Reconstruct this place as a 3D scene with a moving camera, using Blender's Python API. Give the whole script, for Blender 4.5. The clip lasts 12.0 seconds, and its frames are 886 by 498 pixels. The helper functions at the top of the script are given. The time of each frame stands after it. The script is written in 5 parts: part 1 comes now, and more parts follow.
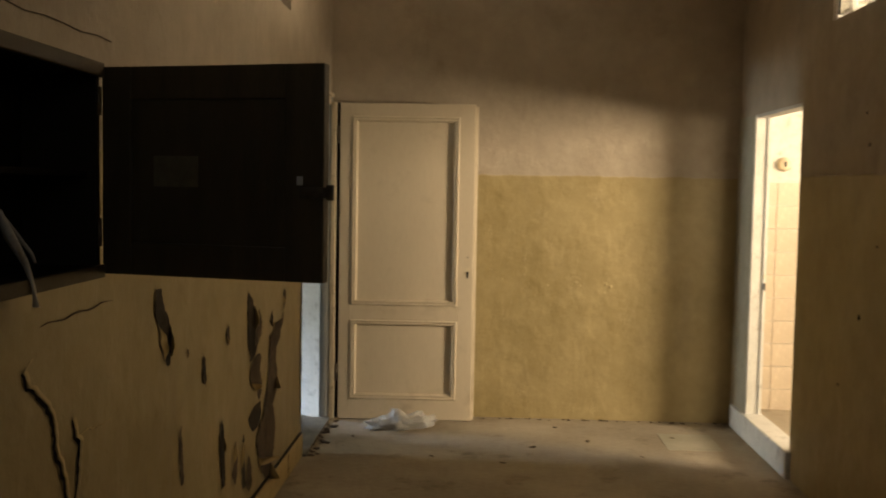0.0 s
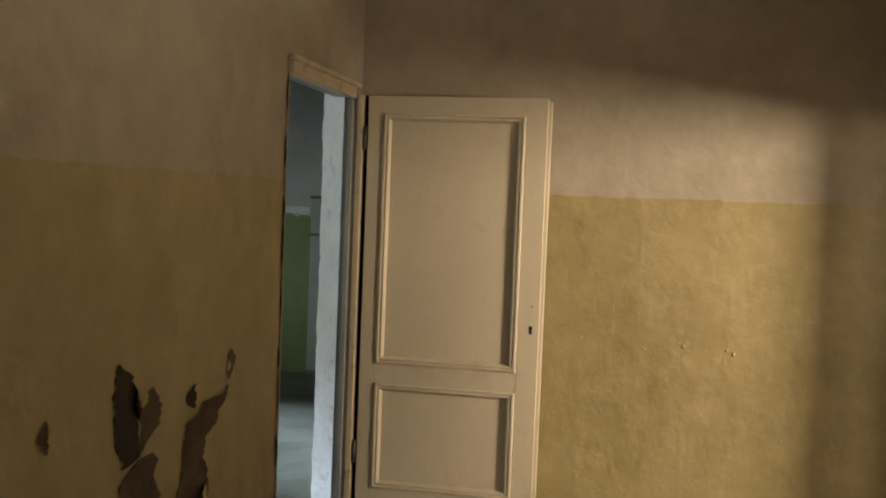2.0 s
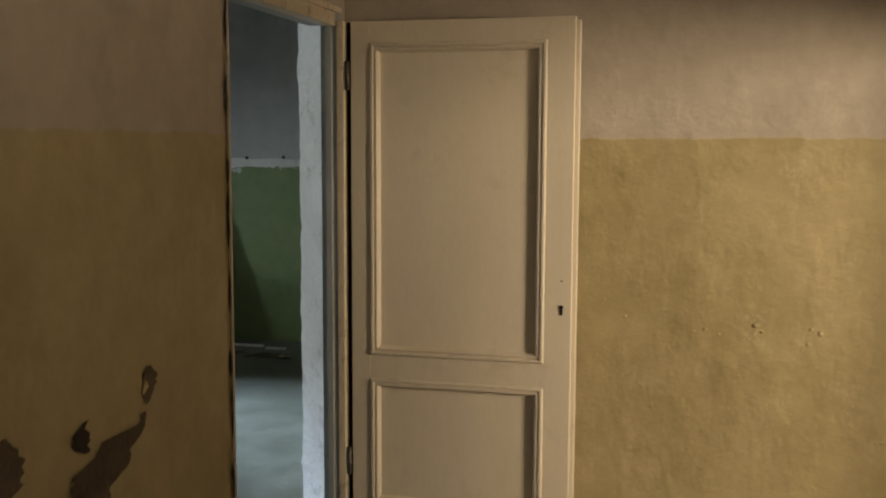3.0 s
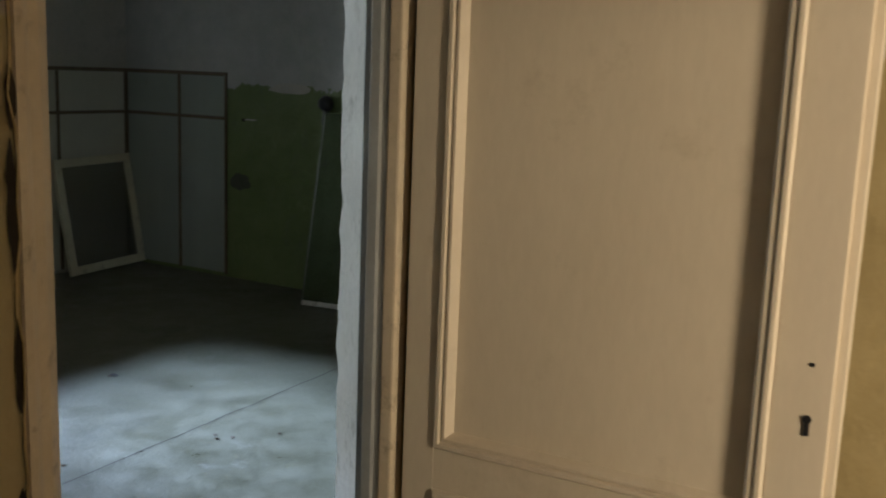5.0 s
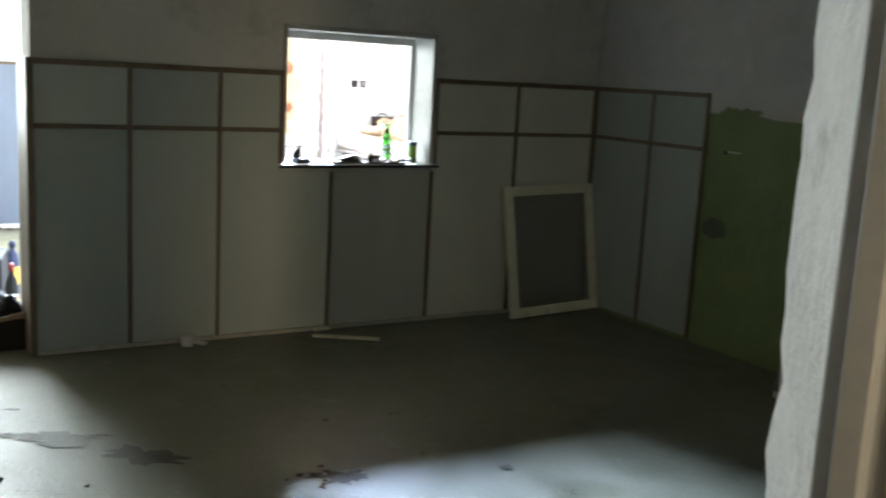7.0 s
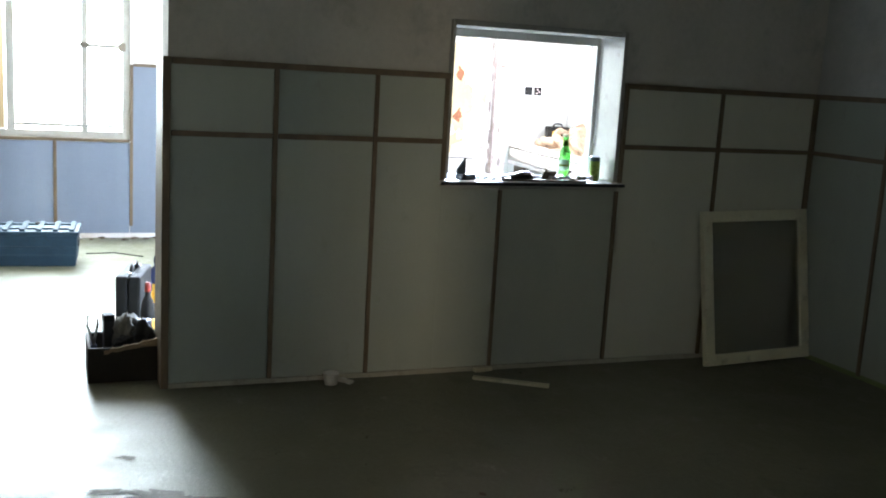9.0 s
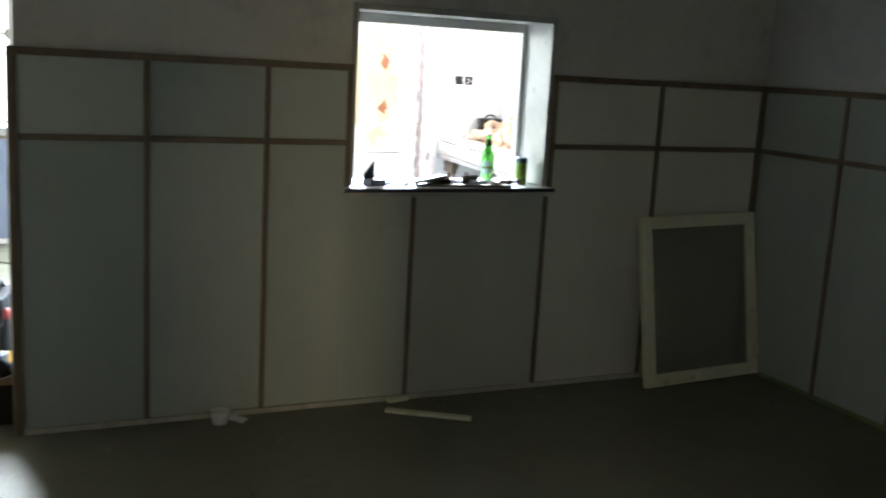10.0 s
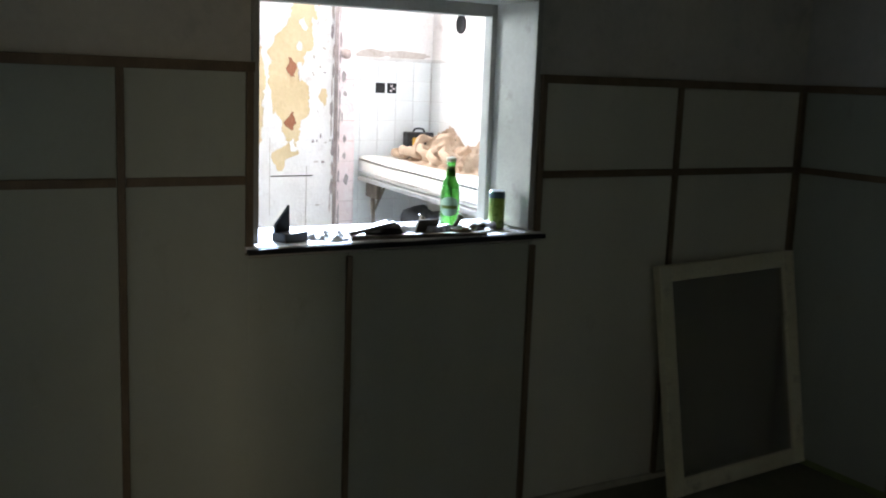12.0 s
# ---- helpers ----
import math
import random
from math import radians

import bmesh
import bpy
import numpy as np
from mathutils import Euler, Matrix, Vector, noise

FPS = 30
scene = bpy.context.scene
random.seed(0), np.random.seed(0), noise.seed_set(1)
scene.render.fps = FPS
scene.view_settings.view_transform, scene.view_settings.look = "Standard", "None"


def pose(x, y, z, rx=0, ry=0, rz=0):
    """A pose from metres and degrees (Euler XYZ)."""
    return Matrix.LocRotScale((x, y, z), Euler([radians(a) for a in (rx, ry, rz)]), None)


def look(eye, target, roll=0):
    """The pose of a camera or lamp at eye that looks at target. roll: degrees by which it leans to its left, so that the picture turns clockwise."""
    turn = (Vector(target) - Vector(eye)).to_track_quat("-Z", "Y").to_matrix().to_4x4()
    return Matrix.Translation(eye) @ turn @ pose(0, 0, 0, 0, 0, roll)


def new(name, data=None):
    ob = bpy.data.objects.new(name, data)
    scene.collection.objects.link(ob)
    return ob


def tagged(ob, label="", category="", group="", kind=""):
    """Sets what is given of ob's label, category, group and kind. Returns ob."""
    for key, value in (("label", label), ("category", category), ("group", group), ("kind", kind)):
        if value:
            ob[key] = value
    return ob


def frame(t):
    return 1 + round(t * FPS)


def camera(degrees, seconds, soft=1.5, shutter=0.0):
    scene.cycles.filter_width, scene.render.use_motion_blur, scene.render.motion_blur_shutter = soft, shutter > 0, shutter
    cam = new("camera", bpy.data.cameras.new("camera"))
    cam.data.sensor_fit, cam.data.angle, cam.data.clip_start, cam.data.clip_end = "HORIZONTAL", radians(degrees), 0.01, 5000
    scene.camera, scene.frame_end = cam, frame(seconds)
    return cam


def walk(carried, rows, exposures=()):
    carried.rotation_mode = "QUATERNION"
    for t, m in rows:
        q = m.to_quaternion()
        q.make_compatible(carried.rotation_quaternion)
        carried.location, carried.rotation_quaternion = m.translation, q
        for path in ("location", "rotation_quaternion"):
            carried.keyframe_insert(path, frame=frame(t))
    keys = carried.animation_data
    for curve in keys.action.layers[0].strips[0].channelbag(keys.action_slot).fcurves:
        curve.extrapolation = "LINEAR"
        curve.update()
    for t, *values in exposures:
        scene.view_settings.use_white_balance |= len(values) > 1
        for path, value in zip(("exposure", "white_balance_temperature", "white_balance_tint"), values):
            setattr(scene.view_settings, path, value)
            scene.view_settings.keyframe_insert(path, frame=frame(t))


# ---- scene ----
cam = camera(48.00, 12.0, 1.9, 0.4)
EXPOSURES = ((0, 0.2, 7400, 10), (0.5, 0.28, 7150, 10), (1.5, 0.27, 6850, 10), (3, 0.02, 6650, 10), (5, -0.02, 6600, 10), (6, 0.24, 6800, 9), (7, 0.6, 6950, 10), (7.5, 0.72, 6800, 10), (9.5, 0.46, 6600, 10), (10.5, 0.35, 7050, 10), (12, -0.43, 6750, 11))
PATH = [
    (0, -0.046, -1.332, 1.520, 2.235, -3.577, -0.997),
    (0.5, 0.090, -1.005, 1.532, 6.215, -4.130, -1.313),
    (1, 0.143, -0.565, 1.533, 6.409, -4.334, -1.508),
    (1.5, 0.230, -0.133, 1.604, 5.322, -5.883, -0.795),
    (2, 0.368, 0.375, 1.528, 11.405, -2.491, -2.273),
    (2.5, 0.370, 0.843, 1.544, 12.008, -4.906, -2.737),
    (3, 0.354, 1.346, 1.565, 14.302, -5.815, -0.213),
    (5, 0.137, 3.263, 1.548, 30.061, -10.074, -2.115),
    (5.5, -0.006, 3.625, 1.503, 36.350, -10.697, -2.388),
    (6, -0.272, 3.973, 1.497, 44.065, -9.821, -1.386),
    (6.5, -0.441, 4.167, 1.516, 50.908, -9.797, -0.685),
    (7, -0.607, 4.395, 1.511, 59.024, -9.916, -3.035),
    (7.5, -0.689, 4.523, 1.462, 65.565, -9.980, -2.659),
    (9.5, -1.568, 4.900, 1.496, 68.883, -9.908, -3.256),
    (10, -1.819, 5.107, 1.513, 65.665, -10.549, -3.159),
    (10.5, -2.196, 5.155, 1.487, 58.750, -9.419, -2.790),
    (11, -2.440, 5.352, 1.467, 57.555, -9.296, -1.481),
    (11.5, -2.767, 5.488, 1.470, 59.703, -9.455, -2.580),
    (12, -3.142, 5.569, 1.465, 60.042, -9.737, -2.112),
]
walk(cam, [(t, pose(x, y, z, 90 + pitch, roll, yaw)) for t, x, y, z, yaw, pitch, roll in PATH], EXPOSURES)

# ---------- light ----------
world = bpy.data.worlds.new("sky")
scene.world = world
world.use_nodes = True
wn = world.node_tree
sky = wn.nodes.new("ShaderNodeTexSky")
sky.sky_type, sky.sun_disc = "NISHITA", False
sky.sun_elevation, sky.sun_rotation = radians(40), radians(-120)
wn.links.new(sky.outputs[0], wn.nodes["Background"].inputs[0])
wn.nodes["Background"].inputs[1].default_value = 0.1


def opening_light(name, centre, direction, width, height, watts, colour):
    """Area lamp in a wall opening, for sky light and for added fills."""
    data = bpy.data.lights.new(name, "AREA")
    data.shape, data.size, data.size_y, data.energy, data.color = "RECTANGLE", width, height, watts, colour
    ob = new(name, data)
    ob.matrix_world = look(centre, Vector(centre) + Vector(direction))
    return ob


SKY_BLUE, DAY_WARM = (0.86, 0.94, 1.0), (1.0, 0.835, 0.615)
opening_light("sky_light_big_window", (-9.98, 4.82, 1.88), (1, 0, -0.1), 0.88, 2.1, 300, (0.78, 0.92, 1.0))
# narrow beam from the unseen clerestory, through the hatch onto the room floor
high = opening_light("sky_light_clerestory", (-9.93, 7.72, 2.72), (6.8, -1.1, -2.5), 0.85, 0.6, 600, (0.5, 0.68, 1.0))
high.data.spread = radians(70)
# second lamp in the same opening, added only to brighten the annex
opening_light("annex_fill_light", (-9.94, 7.73, 2.55), (1, 0.2, -0.3), 1.05, 0.9, 285, (0.94, 0.93, 1.0))
bath = opening_light("sky_light_washroom_window", (4.72, 2.70, 1.95), (-1, 0.42, -0.1), 1.08, 1.1, 92, DAY_WARM)
bath.data.spread = radians(95)
# added fill from the unseen south side, brightens the right end of wall_north
opening_light("washroom_south_fill", (3.3, 0.64, 1.9), (-0.2, 1, -0.1), 1.8, 1.1, 52, DAY_WARM)
# unseen weak fill behind the camera, added to lift the corridor walls
opening_light("corridor_fill_light", (0.3, -2.92, 2.3), (0, 1, -0.15), 1.5, 0.9, 1.0, DAY_WARM)
opening_light("sky_light_glass_bricks", (1.74, 2.4, 2.6), (-1, 0.15, -0.25), 2.2, 0.46, 8, DAY_WARM)

# ---------- materials ----------


def nodes_of(name):
    m = bpy.data.materials.new(name)
    m.use_nodes = True
    t = m.node_tree
    return m, t, t.nodes["Principled BSDF"]


def noise_node(t, coord, scale, detail=6.0, rough=0.6, stretch=None):
    n = t.nodes.new("ShaderNodeTexNoise")
    n.inputs["Scale"].default_value, n.inputs["Detail"].default_value, n.inputs["Roughness"].default_value = scale, detail, rough
    if stretch:
        mp = t.nodes.new("ShaderNodeMapping")
        mp.inputs["Scale"].default_value = stretch
        t.links.new(coord, mp.inputs[0])
        coord = mp.outputs[0]
    t.links.new(coord, n.inputs["Vector"])
    return n.outputs["Fac"]


def ramp(t, fac, lo, hi, a, b):
    r = t.nodes.new("ShaderNodeValToRGB")
    r.color_ramp.elements[0].position, r.color_ramp.elements[1].position = lo, hi
    r.color_ramp.elements[0].color, r.color_ramp.elements[1].color = (*a, 1), (*b, 1)
    t.links.new(fac, r.inputs[0])
    return r.outputs[0]


def grey(t, fac, lo, hi, a=0.0, b=1.0):
    return ramp(t, fac, lo, hi, (a, a, a), (b, b, b))


def mix(t, fac, a, b, mode="MIX"):
    m = t.nodes.new("ShaderNodeMix")
    m.data_type, m.blend_type = "RGBA", mode
    for s, v in ((m.inputs[0], fac), (m.inputs[6], a), (m.inputs[7], b)):
        if isinstance(v, (int, float)):
            s.default_value = v
        elif isinstance(v, tuple):
            s.default_value = (*v, 1)
        else:
            t.links.new(v, s)
    return m.outputs[2]


def math_node(t, op, a, b):
    m = t.nodes.new("ShaderNodeMath")
    m.operation = op
    for s, v in ((m.inputs[0], a), (m.inputs[1], b)):
        if isinstance(v, (int, float)):
            s.default_value = v
        else:
            t.links.new(v, s)
    return m.outputs[0]


def coords(t, kind="Object"):
    return t.nodes.new("ShaderNodeTexCoord").outputs[kind]


def bump(t, bsdf, height, strength, distance=0.01):
    b = t.nodes.new("ShaderNodeBump")
    b.inputs["Strength"].default_value, b.inputs["Distance"].default_value = strength, distance
    t.links.new(height, b.inputs["Height"])
    t.links.new(b.outputs[0], bsdf.inputs["Normal"])


def surface(name, a, b, scale=3.0, fine=60.0, rough=0.6, spread=0.1, relief=0.15, metal=0.0, stretch=None, dirt=None, per_object=0.0):
    """Two-scale mottled surface between the colours a and b."""
    m, t, p = nodes_of(name)
    co = coords(t)
    big, small = noise_node(t, co, scale, stretch=stretch), noise_node(t, co, fine, 4.0, stretch=stretch)
    col = ramp(t, math_node(t, "ADD", math_node(t, "MULTIPLY", big, 0.7), math_node(t, "MULTIPLY", small, 0.3)), 0.36, 0.64, a, b)
    if dirt:
        col = mix(t, grey(t, noise_node(t, co, scale * 2.3, 8.0, 0.7), 0.56, 0.72), col, dirt)
    if per_object:
        info = t.nodes.new("ShaderNodeObjectInfo")
        f = math_node(t, "MULTIPLY", info.outputs["Random"], per_object)
        col = mix(t, f, col, tuple(c * 0.55 for c in a))
    t.links.new(col, p.inputs["Base Color"])
    t.links.new(grey(t, small, 0.2, 0.8, max(0.02, rough - spread), min(1, rough + spread)), p.inputs["Roughness"])
    p.inputs["Metallic"].default_value = metal
    if relief:
        bump(t, p, math_node(t, "ADD", small, math_node(t, "MULTIPLY", big, 1.5)), relief)
    return m


def painted_wall(name, upper, lower, line, bumps=0.35, ragged=0.006, gloss=0.5, stains=None):
    """Old oil-paint dado below a distempered upper wall."""
    m, t, p = nodes_of(name)
    co = coords(t)
    z = t.nodes.new("ShaderNodeSeparateXYZ")
    t.links.new(co, z.inputs[0])
    big, mid, small = noise_node(t, co, 1.1), noise_node(t, co, 7.0, 8.0, 0.65), noise_node(t, co, 45.0, 4.0)
    up = ramp(t, math_node(t, "ADD", math_node(t, "MULTIPLY", big, 0.5), math_node(t, "MULTIPLY", mid, 0.5)), 0.34, 0.66, *upper)
    lo = ramp(t, math_node(t, "ADD", math_node(t, "MULTIPLY", big, 0.55), math_node(t, "MULTIPLY", mid, 0.45)), 0.35, 0.65, *lower)
    if stains:
        lo = mix(t, grey(t, noise_node(t, co, 2.6, 8.0, 0.7, (1, 1, 0.5)), 0.58, 0.75, 0, 0.7), lo, stains)
        up = mix(t, grey(t, noise_node(t, co, 2.1, 8.0, 0.7, (1, 1, 0.7)), 0.58, 0.75, 0, 0.5), up, stains)
    edge = math_node(t, "ADD", z.outputs[2], math_node(t, "MULTIPLY", math_node(t, "SUBTRACT", mid, 0.5), ragged * 6))
    fac = t.nodes.new("ShaderNodeMapRange")
    fac.inputs["From Min"].default_value, fac.inputs["From Max"].default_value = line - 0.004, line + 0.004
    t.links.new(edge, fac.inputs["Value"])
    t.links.new(mix(t, fac.outputs[0], lo, up), p.inputs["Base Color"])
    t.links.new(grey(t, fac.outputs[0], 0, 1, gloss, 0.85), p.inputs["Roughness"])
    lump = noise_node(t, co, 8.0, 5.0, 0.5, (1, 1, 0.7))
    h = math_node(t, "ADD", math_node(t, "MULTIPLY", grey(t, lump, 0.45, 0.75), 0.9), math_node(t, "MULTIPLY", small, 0.25))
    h = math_node(t, "ADD", h, math_node(t, "MULTIPLY", noise_node(t, co, 16.0, 9.0, 0.72), 0.6))
    ridge = grey(t, noise_node(t, co, 6.5, 10.0, 0.78, (1, 1, 0.6)), 0.60, 0.66)
    h = math_node(t, "ADD", h, math_node(t, "MULTIPLY", ridge, 0.5))
    h = math_node(t, "ADD", h, math_node(t, "MULTIPLY", fac.outputs[0], -0.4))
    bump(t, p, h, bumps, 0.012)
    return m


def screed(name):
    """Smoothed concrete with trowel clouds, dark damp stains, specks and uneven gloss."""
    m, t, p = nodes_of(name)
    co = coords(t)
    big, mid, small = noise_node(t, co, 0.9, 8.0, 0.62), noise_node(t, co, 5.0, 8.0, 0.7), noise_node(t, co, 55.0, 4.0)
    col = ramp(t, math_node(t, "ADD", math_node(t, "MULTIPLY", big, 0.5), math_node(t, "MULTIPLY", mid, 0.5)), 0.36, 0.66, (0.104, 0.104, 0.07), (0.184, 0.184, 0.138))
    col = mix(t, grey(t, noise_node(t, co, 1.7, 9.0, 0.72), 0.55, 0.68, 0, 0.7), col, (0.068, 0.068, 0.046))
    col = mix(t, grey(t, noise_node(t, co, 3.1, 9.0, 0.75, (1, 1.4, 1)), 0.60, 0.70, 0, 0.6), col, (0.29, 0.285, 0.265))
    col = mix(t, grey(t, noise_node(t, co, 38.0, 2.0, 0.4), 0.75, 0.80, 0, 0.8), col, (0.06, 0.055, 0.045))
    t.links.new(col, p.inputs["Base Color"])
    t.links.new(grey(t, math_node(t, "ADD", math_node(t, "MULTIPLY", mid, 0.7), math_node(t, "MULTIPLY", small, 0.3)), 0.35, 0.65, 0.26, 0.62), p.inputs["Roughness"])
    p.inputs["Specular IOR Level"].default_value = 0.28
    bump(t, p, math_node(t, "ADD", math_node(t, "MULTIPLY", mid, 1.2), math_node(t, "MULTIPLY", small, 0.4)), 0.3, 0.012)
    return m


def wall_board(name, a, b):
    """Painted fibreboard: tall streaks of tone, hand grime and a soft sheen."""
    m, t, p = nodes_of(name)
    co = coords(t)
    info = t.nodes.new("ShaderNodeObjectInfo")
    streak, cloud, fine = noise_node(t, co, 2.2, 3.0, 0.5, (1, 1, 0.12)), noise_node(t, co, 2.6, 8.0, 0.68), noise_node(t, co, 70.0, 4.0)
    f = math_node(t, "ADD", math_node(t, "MULTIPLY", streak, 0.6), math_node(t, "MULTIPLY", cloud, 0.3))
    f = math_node(t, "ADD", f, math_node(t, "MULTIPLY", fine, 0.1))
    col = ramp(t, f, 0.36, 0.64, a, b)
    col = mix(t, math_node(t, "MULTIPLY", info.outputs["Random"], 0.14), col, tuple(c * 0.6 for c in a))
    col = mix(t, grey(t, noise_node(t, co, 5.5, 8.0, 0.72, (1, 1, 0.6)), 0.60, 0.74, 0, 0.45), col, tuple(c * f for c, f in zip(a, (0.72, 0.68, 0.58))))
    t.links.new(col, p.inputs["Base Color"])
    t.links.new(grey(t, cloud, 0.3, 0.7, 0.42, 0.62), p.inputs["Roughness"])
    bump(t, p, math_node(t, "ADD", fine, math_node(t, "MULTIPLY", cloud, 2.0)), 0.1)
    return m


def glass(name, tint, rough=0.02, clear=1.0):
    m, t, p = nodes_of(name)
    p.inputs["Base Color"].default_value = (*tint, 1)
    p.inputs["Transmission Weight"].default_value = clear
    p.inputs["Roughness"].default_value = rough
    p.inputs["IOR"].default_value = 1.45
    return m


YELLOW = ((0.31, 0.24, 0.108), (0.45, 0.36, 0.19))
ROSE = ((0.36, 0.30, 0.23), (0.49, 0.42, 0.335))
M = dict(
    corridor_wall=painted_wall("corridor_wall_paint", ROSE, YELLOW, 1.603, 0.32, stains=(0.24, 0.185, 0.10)),
    room_wall=surface("room_plaster", (0.42, 0.395, 0.34), (0.53, 0.50, 0.435), 1.4, 30, 0.85, 0.05, 0.25, dirt=(0.36, 0.34, 0.295)),
    green_wall=painted_wall("green_wall_paint", ((0.36, 0.36, 0.34), (0.50, 0.49, 0.46)), ((0.11, 0.158, 0.048), (0.18, 0.225, 0.086)), 1.40, 0.5, 0.06, 0.55, (0.13, 0.14, 0.10)),
    white_plaster=surface("white_plaster", (0.62, 0.60, 0.56), (0.78, 0.76, 0.72), 4, 40, 0.8, 0.08, 0.5, dirt=(0.42, 0.40, 0.36)),
    annex_plaster=surface("pinkish_white_plaster", (0.74, 0.70, 0.68), (0.85, 0.82, 0.80), 3, 40, 0.8, 0.08, 0.4, dirt=(0.60, 0.54, 0.51)),
    ceiling=surface("ceiling_distemper", (0.30, 0.26, 0.20), (0.40, 0.35, 0.28), 1.2, 25, 0.9, 0.05, 0.2, dirt=(0.2, 0.17, 0.12)),
    corridor_floor=surface("dusty_concrete", (0.27, 0.225, 0.165), (0.44, 0.38, 0.295), 1.6, 26, 0.75, 0.12, 0.35, dirt=(0.16, 0.13, 0.09)),
    room_floor=screed("concrete_screed"),
    door_paint=surface("cream_door_paint", (0.60, 0.515, 0.39), (0.68, 0.59, 0.455), 1.6, 70, 0.45, 0.1, 0.07, stretch=(1, 1, 0.3), dirt=(0.53, 0.445, 0.325)),
    frame_paint=surface("cream_frame_paint", (0.58, 0.48, 0.34), (0.69, 0.585, 0.43), 5, 60, 0.45, 0.08, 0.1, dirt=(0.28, 0.21, 0.13)),
    grey_paint=surface("grey_jamb_paint", (0.30, 0.31, 0.30), (0.38, 0.39, 0.38), 4, 50, 0.5, 0.08, 0.1),
    dark_wood=surface("dark_stained_wood", (0.055, 0.040, 0.021), (0.095, 0.070, 0.037), 3, 50, 0.5, 0.1, 0.2, stretch=(6, 6, 0.8)),
    black_inside=surface("near_black_board", (0.02, 0.016, 0.012), (0.03, 0.024, 0.018), 3, 40, 0.8, 0.05, 0.1),
    board=wall_board("grey_wall_board", (0.345, 0.36, 0.295), (0.435, 0.45, 0.37)),
    board_cool=wall_board("blue_grey_wall_board", (0.27, 0.297, 0.252), (0.345, 0.373, 0.32)),
    # lighter copy of the board colour, stands in for light right of the hatch
    board_lit=wall_board("lit_warm_grey_wall_board", (0.49, 0.485, 0.39), (0.60, 0.585, 0.475)),
    board_olive=wall_board("olive_grey_wall_board", (0.355, 0.358, 0.287), (0.443, 0.445, 0.36)),
    # dim blue copy of the grey board: backlit shade and sky tint as colour
    board_backlit=wall_board("backlit_blue_wall_board", (0.155, 0.19, 0.26), (0.215, 0.255, 0.335)),
    batten=surface("brown_batten", (0.098, 0.068, 0.038), (0.17, 0.12, 0.07), 4, 60, 0.55, 0.1, 0.15, stretch=(3, 3, 1)),
    window_paint=surface("grey_window_paint", (0.33, 0.315, 0.28), (0.42, 0.405, 0.365), 5, 60, 0.5, 0.08, 0.1),
    white_trim=surface("white_trim_paint", (0.55, 0.54, 0.50), (0.68, 0.67, 0.63), 5, 60, 0.5, 0.08, 0.12, dirt=(0.36, 0.34, 0.30)),
    hatch_paint=surface("worn_grey_hatch_paint", (0.30, 0.29, 0.255), (0.39, 0.375, 0.335), 5, 60, 0.55, 0.08, 0.15, dirt=(0.24, 0.225, 0.19)),
    sash_paint=surface("yellowed_sash_paint", (0.53, 0.50, 0.35), (0.65, 0.62, 0.455), 5, 60, 0.45, 0.08, 0.1, dirt=(0.34, 0.31, 0.22)),
    dusty_glass=glass("dusty_glass", (0.66, 0.66, 0.6), 0.25, 0.86),
    clear_glass=glass("clear_glass", (0.96, 0.98, 0.97), 0.0),
    bare_plaster=surface("bare_render", (0.06, 0.042, 0.026), (0.14, 0.10, 0.065), 9, 70, 0.9, 0.05, 0.6),
    flake=surface("curled_paint_flake", (0.40, 0.29, 0.12), (0.54, 0.41, 0.19), 12, 70, 0.5, 0.08, 0.15),
    pier=surface("pale_pier_paint", (0.31, 0.29, 0.22), (0.42, 0.39, 0.31), 4, 40, 0.6, 0.1, 0.35, dirt=(0.25, 0.23, 0.17)),
    iron=surface("dull_iron", (0.12, 0.10, 0.08), (0.22, 0.19, 0.15), 20, 90, 0.45, 0.12, 0.15, metal=0.8),
    black=surface("black_plastic", (0.012, 0.012, 0.013), (0.022, 0.022, 0.024), 20, 90, 0.45, 0.1, 0.1),
    white_tile=surface("white_glazed_tile", (0.74, 0.75, 0.74), (0.84, 0.85, 0.84), 3, 40, 0.2, 0.08, 0.04, per_object=0.12),
    cream_tile=surface("cream_glazed_tile", (0.52, 0.43, 0.33), (0.62, 0.52, 0.41), 7, 40, 0.25, 0.08, 0.06, per_object=0.12),
    grout=surface("grey_grout", (0.56, 0.54, 0.52), (0.68, 0.66, 0.64), 8, 60, 0.9, 0.05, 0.3),
    pink=surface("faded_pink_paint", (0.76, 0.60, 0.60), (0.86, 0.76, 0.75), 5, 30, 0.7, 0.1, 0.4, dirt=(0.56, 0.42, 0.40)),
    ochre=surface("ochre_paint_layer", (0.62, 0.47, 0.27), (0.72, 0.57, 0.36), 4, 30, 0.8, 0.08, 0.3),
    # darker copy of bare_plaster: shadow inside the peels is put into its colour
    dark_render=surface("shaded_bare_render", (0.022, 0.015, 0.009), (0.05, 0.035, 0.02), 9, 70, 0.9, 0.05, 0.5),
    dull_board=surface("dull_dark_green_board", (0.035, 0.046, 0.022), (0.06, 0.073, 0.038), 4, 50, 0.92, 0.05, 0.12, dirt=(0.045, 0.05, 0.035)),
    dull_frame=surface("dull_grey_green_paint", (0.085, 0.095, 0.07), (0.14, 0.15, 0.115), 5, 60, 0.6, 0.08, 0.15),
    rust_stain=surface("brown_rust_stain", (0.36, 0.28, 0.25), (0.58, 0.48, 0.45), 14, 60, 0.85, 0.05, 0.4),
    joint_dirt=surface("brown_grey_joint_dirt", (0.27, 0.22, 0.21), (0.46, 0.40, 0.39), 16, 70, 0.9, 0.05, 0.4),
